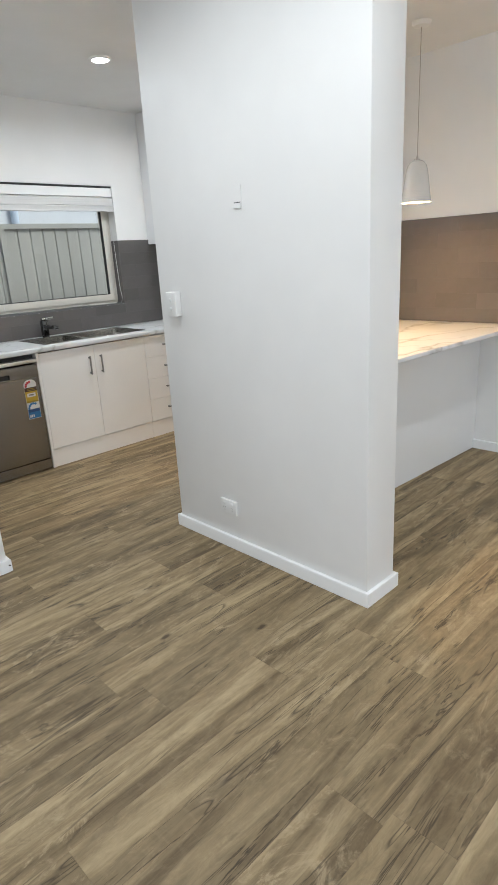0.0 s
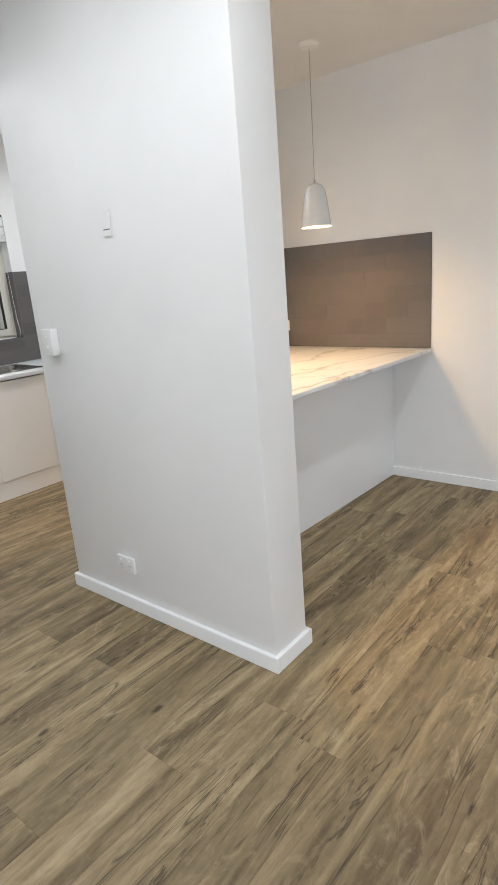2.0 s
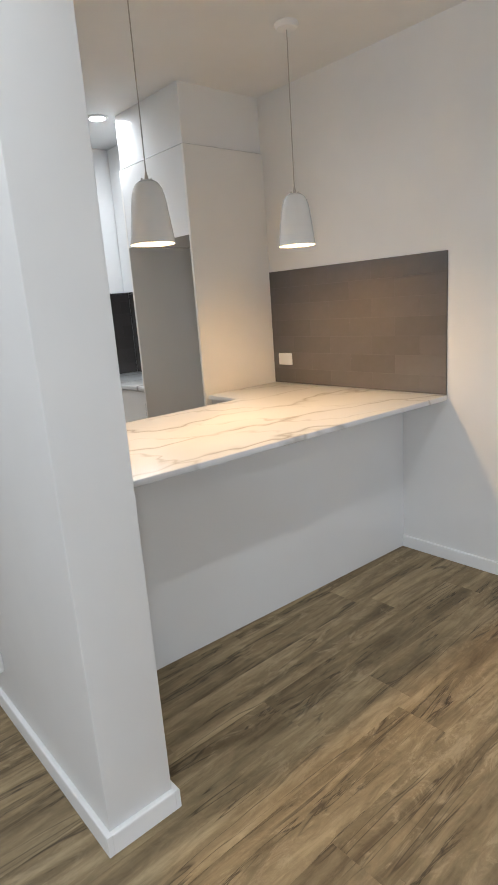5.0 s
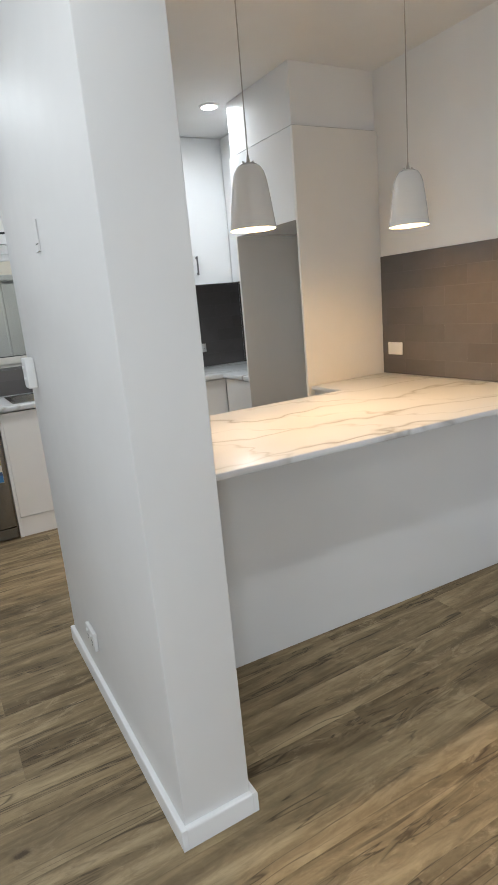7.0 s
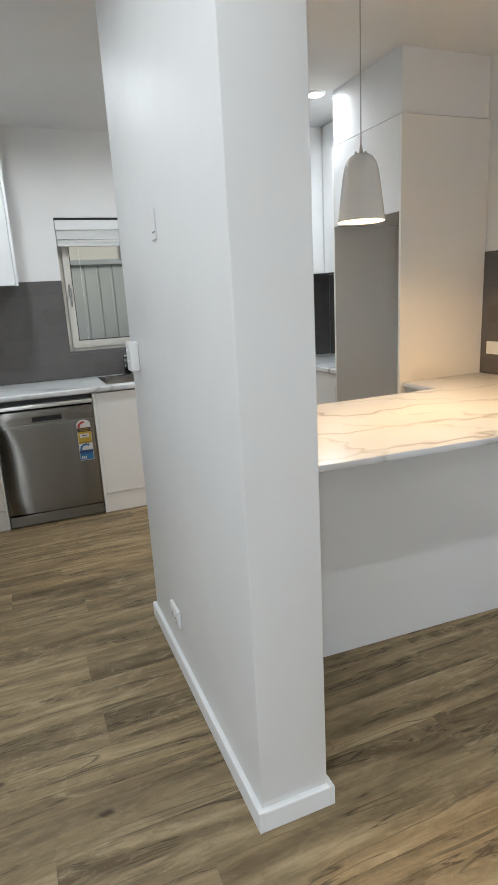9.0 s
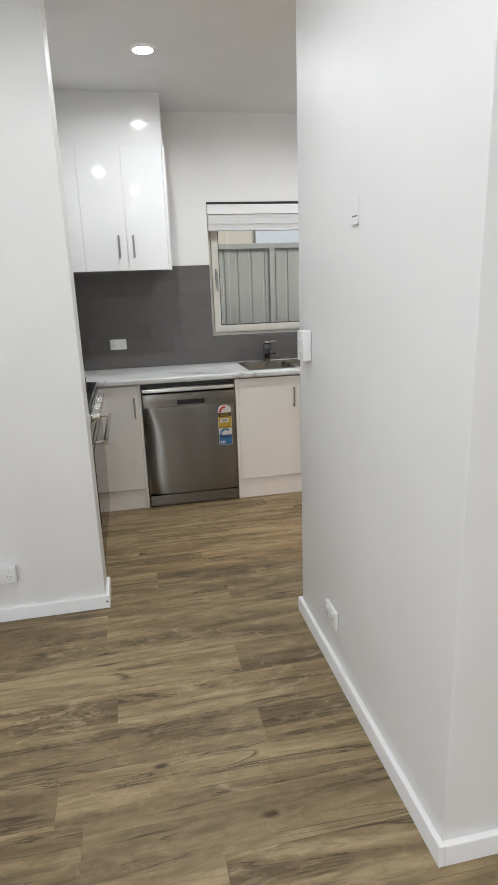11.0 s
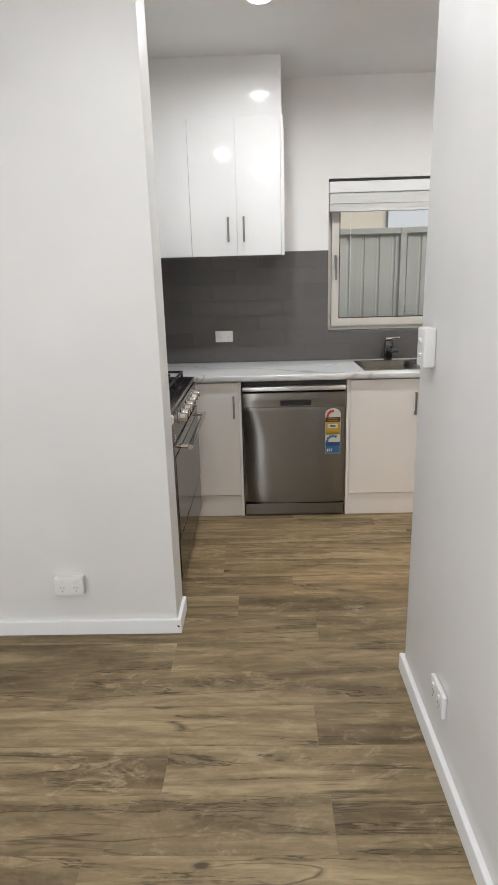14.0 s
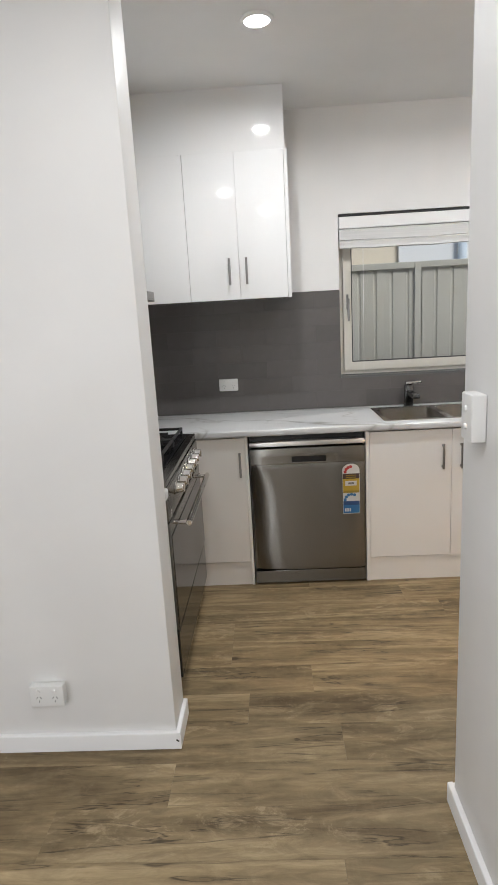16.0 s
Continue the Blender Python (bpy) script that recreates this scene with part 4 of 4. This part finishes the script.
part("hob_plate", bm, ENAMEL, hob, "glossy black enamel hob plate")
for cx, cy, r in ((0.60, 3.07, 0.035), (0.88, 3.07, 0.042), (0.74, 3.35, 0.060), (0.60, 3.64, 0.042), (0.88, 3.64, 0.035)):
    bm = fresh()
    lathe(bm, [(0, 0.9205), (r * 0.7, 0.9205), (r * 0.78, 0.917), (r * 0.78, 0.912), (r, 0.911), (r, 0.903), (r * 1.1, 0.9015), (0, 0.9015)], cx, cy, 28)
    part("burner", bm, IRON, hob, "black gas burner cap")
for y0, y1 in ((RY0 + 0.03, 3.205), (3.215, 3.485), (3.495, RY1 - 0.03)):
    bm = fresh()
    xa, xb = RX0 + 0.05, RX1 - 0.045
    for yy in (y0, y1 - 0.012):
        box(bm, xa, xb, yy, yy + 0.012, 0.924, 0.937, 0.002, 1)
    for xx in (xa, (xa + xb) / 2 - 0.006, xb - 0.012):
        box(bm, xx, xx + 0.012, y0 + 0.0125, y1 - 0.0125, 0.924, 0.937, 0.002, 1)
    ym = (y0 + y1) / 2
    for xx in ((xa * 3 + xb) / 4, (xa + xb * 3) / 4):
        box(bm, xx - 0.07, xx + 0.07, ym - 0.005, ym + 0.005, 0.926, 0.940, 0.002, 1)
    for xx in (xa, xb - 0.014):
        for yy in (y0, y1 - 0.014):
            box(bm, xx + 0.001, xx + 0.013, yy + 0.001, yy + 0.013, 0.9015, 0.925)
    part("trivet", bm, IRON, hob, "black cast iron trivet")
bm = fresh()
box(bm, RX1 + 0.0005, RX1 + 0.017, RY0 + 0.002, RY1 - 0.002, 0.745, 0.869, 0.004)
fascia = part("control_panel", bm, STEEL_Y, cooker)
for k in range(7):
    yk = 3.085 + k * 0.096
    bm = fresh()
    rod(bm, (RX1 + 0.0172, yk, 0.826), (RX1 + 0.023, yk, 0.826), 0.027, None, 24, 0.001)
    rod(bm, (RX1 + 0.023, yk, 0.826), (RX1 + 0.052, yk, 0.826), 0.021, 0.018, 24, 0.003)
    box(bm, RX1 + 0.040, RX1 + 0.056, yk - 0.004, yk + 0.004, 0.808, 0.844, 0.002, 1)
    part("knob", bm, CHROME, fascia, "bright metal knob")
bm = fresh()
for k in range(3):
    rod(bm, (RX1 + 0.0172, RY0 + 0.06, 0.775 - 0.012 * k), (RX1 + 0.019, RY0 + 0.06, 0.775 - 0.012 * k), 0.004, None, 10)
part("button", bm, LABEL_WHITE, fascia)
bm = fresh()
box(bm, RX1 + 0.0005, RX1 + 0.020, RY0 + 0.004, RY1 - 0.004, 0.315, 0.738, 0.004)
odoor = part("oven_door", bm, STEEL_Y, cooker)
bm = fresh()
box(bm, RX1 + 0.0195, RX1 + 0.0225, RY0 + 0.010, RY1 - 0.010, 0.321, 0.690, 0.001)
part("door_glass", bm, OVENGLASS, odoor, "smoked glass oven door pane")
bm = fresh()
rod(bm, (RX1 + 0.076, 2.985, 0.715), (RX1 + 0.076, 3.66, 0.715), 0.012, None, 20, 0.002)
for yy in (3.005, 3.64):
    rod(bm, (RX1 + 0.020, yy, 0.715), (RX1 + 0.074, yy, 0.715), 0.009, None, 20)
part("door_handle", bm, CHROME, odoor, "bright tubular door handle")
bm = fresh()
box(bm, RX1 + 0.0005, RX1 + 0.019, RY0 + 0.004, RY1 - 0.004, 0.112, 0.305, 0.004)
part("storage_drawer", bm, OVENGLASS, cooker, "smoked glass storage drawer")
# short strip of benchtop closing the gap between wall and cooker
bm = fresh()
box(bm, RX0, 1.060, RET_N + 0.001, RY0 - 0.003, BT0, BT1, 0.006, 3)
solo("bench_strip", bm, MARBLE, "narrow pale benchtop strip beside the cooker", "benchtop")
bm = fresh()
box(bm, RX0, 0.98, RET_N + 0.001, RY0 - 0.003, 0.001, BT0 - 0.0005)
solo("filler_panel", bm, SATIN, "narrow white filler panel beside the cooker", "panel")


# ---------------------------------------------------------------- switches, sockets, small fittings
def socket(name, m, w, h, depth, double, label, outlet=True):
    """A white socket plate at the pose m, its face towards -y of m."""
    t = new(name)
    t.empty_display_size = 0.05
    tagged(t, label, "socket")
    bm = fresh()
    box(bm, -w / 2, w / 2, -depth, -0.0008, -h / 2, h / 2, 0.004, 3)
    pl = part("plate", bm, PLASTIC, t)
    if outlet:
        for k in ((-1, 1) if double else (0,)):
            cx = k * w * 0.24
            bm = fresh()
            rod(bm, (cx, -depth + 0.001, h * 0.26), (cx, -depth - 0.004, h * 0.26), 0.0075, 0.006, 16, 0.001)
            part("rocker", bm, PLASTIC, pl)
            bm = fresh()
            for dx, dz, ang in ((-0.0065, -0.004, 30), (0.0065, -0.004, -30), (0.0, -0.018, 0)):
                b2 = fresh()
                box(b2, -0.0011, 0.0011, -depth - 0.0006, -depth + 0.001, -0.004, 0.004)
                b2.transform(Matrix.Translation((cx + dx, 0, dz)) @ Matrix.Rotation(radians(ang), 4, 'Y'))
                me = bpy.data.meshes.new("slot")
                b2.to_mesh(me)
                b2.free()
                bm.from_mesh(me)
                bpy.data.meshes.remove(me)
            part("pin_slots", bm, SLOT, pl)
    t.matrix_world = m
    return t


socket("power_socket", pose(0.6305, RET_S, 0.232), 0.116, 0.078, 0.031, True, "white surface-mounted double power socket above the skirting")
socket("power_socket", pose(STUB[0], 2.000, 0.226, 0, 0, -90), 0.112, 0.074, 0.016, True, "white double power socket low on the nib wall")
socket("power_socket", pose(1.184, 4.484, 1.056), 0.116, 0.074, 0.010, True, "white double power socket on the grey tiles")
socket("power_socket", pose(3.648, 4.484, 1.043), 0.100, 0.070, 0.010, True, "white power socket on the tiles in the corner")
socket("blank_plate", pose(4.067, 2.598, 1.040, 0, 0, -90), 0.116, 0.074, 0.010, False, "plain white plate on the brown tiles", False)

sw = thing("switch_block", STUB[0], 2.30, 1.18, "white surface-mounted switch block with two small rockers", "light switch")
bm = fresh()
box(bm, STUB[0] - 0.036, STUB[0] - 0.0008, 2.248, 2.322, 1.148, 1.261, 0.005, 3)
blk = part("block", bm, PLASTIC, sw)
for zc in (1.183, 1.225):
    bm = fresh()
    rod(bm, (STUB[0] - 0.0355, 2.286, zc), (STUB[0] - 0.041, 2.286, zc), 0.008, 0.006, 16, 0.001)
    part("rocker", bm, PLASTIC, blk)

cr = thing("remote_holder", STUB[0], 1.826, 1.63, "slim white wall cradle for a remote control", "wall holder")
bm = fresh()
box(bm, STUB[0] - 0.004, STUB[0] - 0.0008, 1.804, 1.850, 1.588, 1.676, 0.001)
hb = part("back_plate", bm, WALL, cr)
bm = fresh()
box(bm, STUB[0] - 0.007, STUB[0] - 0.0042, 1.806, 1.848, 1.588, 1.606, 0.001)
part("pocket", bm, PLASTIC, hb)
bm = fresh()
box(bm, STUB[0] - 0.0045, STUB[0] - 0.0038, 1.808, 1.846, 1.6085, 1.6120)
part("slot", bm, SLOT, hb)

pel = thing("blind_pelmet", 0.0, 2.64, 2.038, "stepped white box pelmet fixed high on the wall", "pelmet")
for y0, z0, z1 in ((2.598, 2.038, 2.092), (2.603, 2.094, 2.143), (2.607, 2.145, 2.164)):
    bm = fresh()
    box(bm, -0.62, 0.585, y0, RET_S - 0.0008, z0, z1, 0.003)
    part("pelmet_board", bm, TRIM, pel)

# ---------------------------------------------------------------- tiles and planks


def tile_field(name, label, u0, u1, v0, v1, first, step, hole, lay, turn):
    """Running-bond glazed tiles on a grout bed, one object a tile, meshes shared by size."""
    bed = fresh()
    us = sorted({u0, u1, *(h for h in hole[:2] if u0 < h < u1)}) if hole else [u0, u1]
    vs = sorted({v0, v1, *(h for h in hole[2:] if v0 < h < v1)}) if hole else [v0, v1]
    plate(bed, us, vs, lambda i, j: not (hole and us[i] >= hole[0] - 1e-6 and us[i + 1] <= hole[1] + 1e-6 and vs[j] >= hole[2] - 1e-6 and vs[j + 1] <= hole[3] + 1e-6),
          lambda u, v, w: lay(u, v, w - 0.0075), 0.005)
    ob = solo(name, bed, GROUT, label, "tiles", kind="structure")
    shared = {}
    rng = random.Random(len(name))
    row, top = 0, v1
    while top > v0 + 0.004:
        low = max(v0, top - 0.1)
        k = first + (row % 2) * 0.15
        k -= math.ceil((k - u0) / step) * step
        while k < u1:
            a, b = max(k, u0), min(k + step, u1)
            spans = [(a, b, low, top)]
            if hole and a < hole[1] and b > hole[0] and low < hole[3] and top > hole[2]:
                spans = [(a, min(b, hole[0]), low, top), (max(a, hole[1]), b, low, top), (max(a, hole[0]), min(b, hole[1]), low, min(top, hole[2]))]
            for p, q, r, s in spans:
                if q - p < 0.012 or s - r < 0.012:
                    continue
                w, h = q - p - 0.0014, s - r - 0.0014
                key = (round(w, 4), round(h, 4))
                if key not in shared:
                    bm = fresh()
                    box(bm, -w / 2, w / 2, -0.0045, 0.0035, -h / 2, h / 2)
                    fr_edges = [e for e in bm.edges if all(v.co.y < -0.004 for v in e.verts)]
                    bmesh.ops.bevel(bm, geom=fr_edges, offset=0.0006, segments=1, affect='EDGES')
                    shared[key] = mesh_of("tile", bm, TILE)
                o = new("tile", shared[key])
                x, y, z = lay((p + q) / 2, (r + s) / 2, -0.0035)
                o.parent = ob
                o.matrix_basis = pose(x, y, z, rng.uniform(-0.14, 0.14), 0, turn + rng.uniform(-0.08, 0.08))
            k += step
        row += 1
        top -= 0.1
    return ob


tile_field("splashback_north", "glossy grey running-bond wall tiles behind the benchtop", KWEST, 4.066, BT1 + 0.001, 1.587, 1.726, 0.3,
           WIN, lambda u, v, w: (u, NORTHW + w, v), 0)
tile_field("splashback_corner", "glossy grey wall tiles beside the fridge space", 3.43, 4.483, BT1 + 0.001, 1.545, 3.6, 0.3,
           None, lambda u, v, w: (EASTW + w, u, v), -90)
tile_field("splashback_dining", "glossy grey-brown running-bond tiles above the bench", 1.474, 2.7095, PT1 + 0.001, 1.580, 1.624, 0.3,
           None, lambda u, v, w: (EASTW + w, u, v), -90)

bm = fresh()
box(bm, WEST - 0.1, EASTW + 0.1, SOUTH - 0.1, 4.60, -0.12, -0.0035)
floor = solo("floor", bm, JOINT, "oak-look vinyl plank floor in weathered grey-brown", "floor", kind="structure")
ROW, LENGTH = 0.18, 1.22
ENDS = {11: 1.585, 9: 1.600, 10: 1.118, 13: 1.065, 15: 1.303, 12: 0.72, 14: 0.42, 8: 0.95, 5: 1.78, 4: 2.93, 2: 2.415, 3: 1.15, 6: 2.62, 7: 2.25}
shared = {}
rng = random.Random(11)
for r in range(-19, 25):
    y0 = 0.257 + (r - 1) * ROW
    y1 = y0 + ROW
    y0, y1 = max(y0, SOUTH - 0.05), min(y1, 4.55)
    if y1 - y0 < 0.02:
        continue
    k = ENDS.get(r, rng.uniform(0, LENGTH))
    k -= math.ceil((k - WEST) / LENGTH) * LENGTH
    while k < EASTW:
        a, b = max(k, WEST - 0.05), min(k + LENGTH, EASTW + 0.05)
        w, h = b - a - 0.0004, y1 - y0 - 0.0004
        if w > 0.02:
            key = (round(w, 3), round(h, 3))
            if key not in shared:
                bm = fresh()
                box(bm, -w / 2, w / 2, -h / 2, h / 2, -0.003, 0.0)
                te = [e for e in bm.edges if all(v.co.z > -0.001 for v in e.verts)]
                bmesh.ops.bevel(bm, geom=te, offset=0.0002, segments=1, affect='EDGES')
                shared[key] = mesh_of("plank", bm, PLANK)
            o = new("plank", shared[key])
            o.parent = floor
            o.location = ((a + b) / 2, (y0 + y1) / 2, 0)
        k += LENGTH
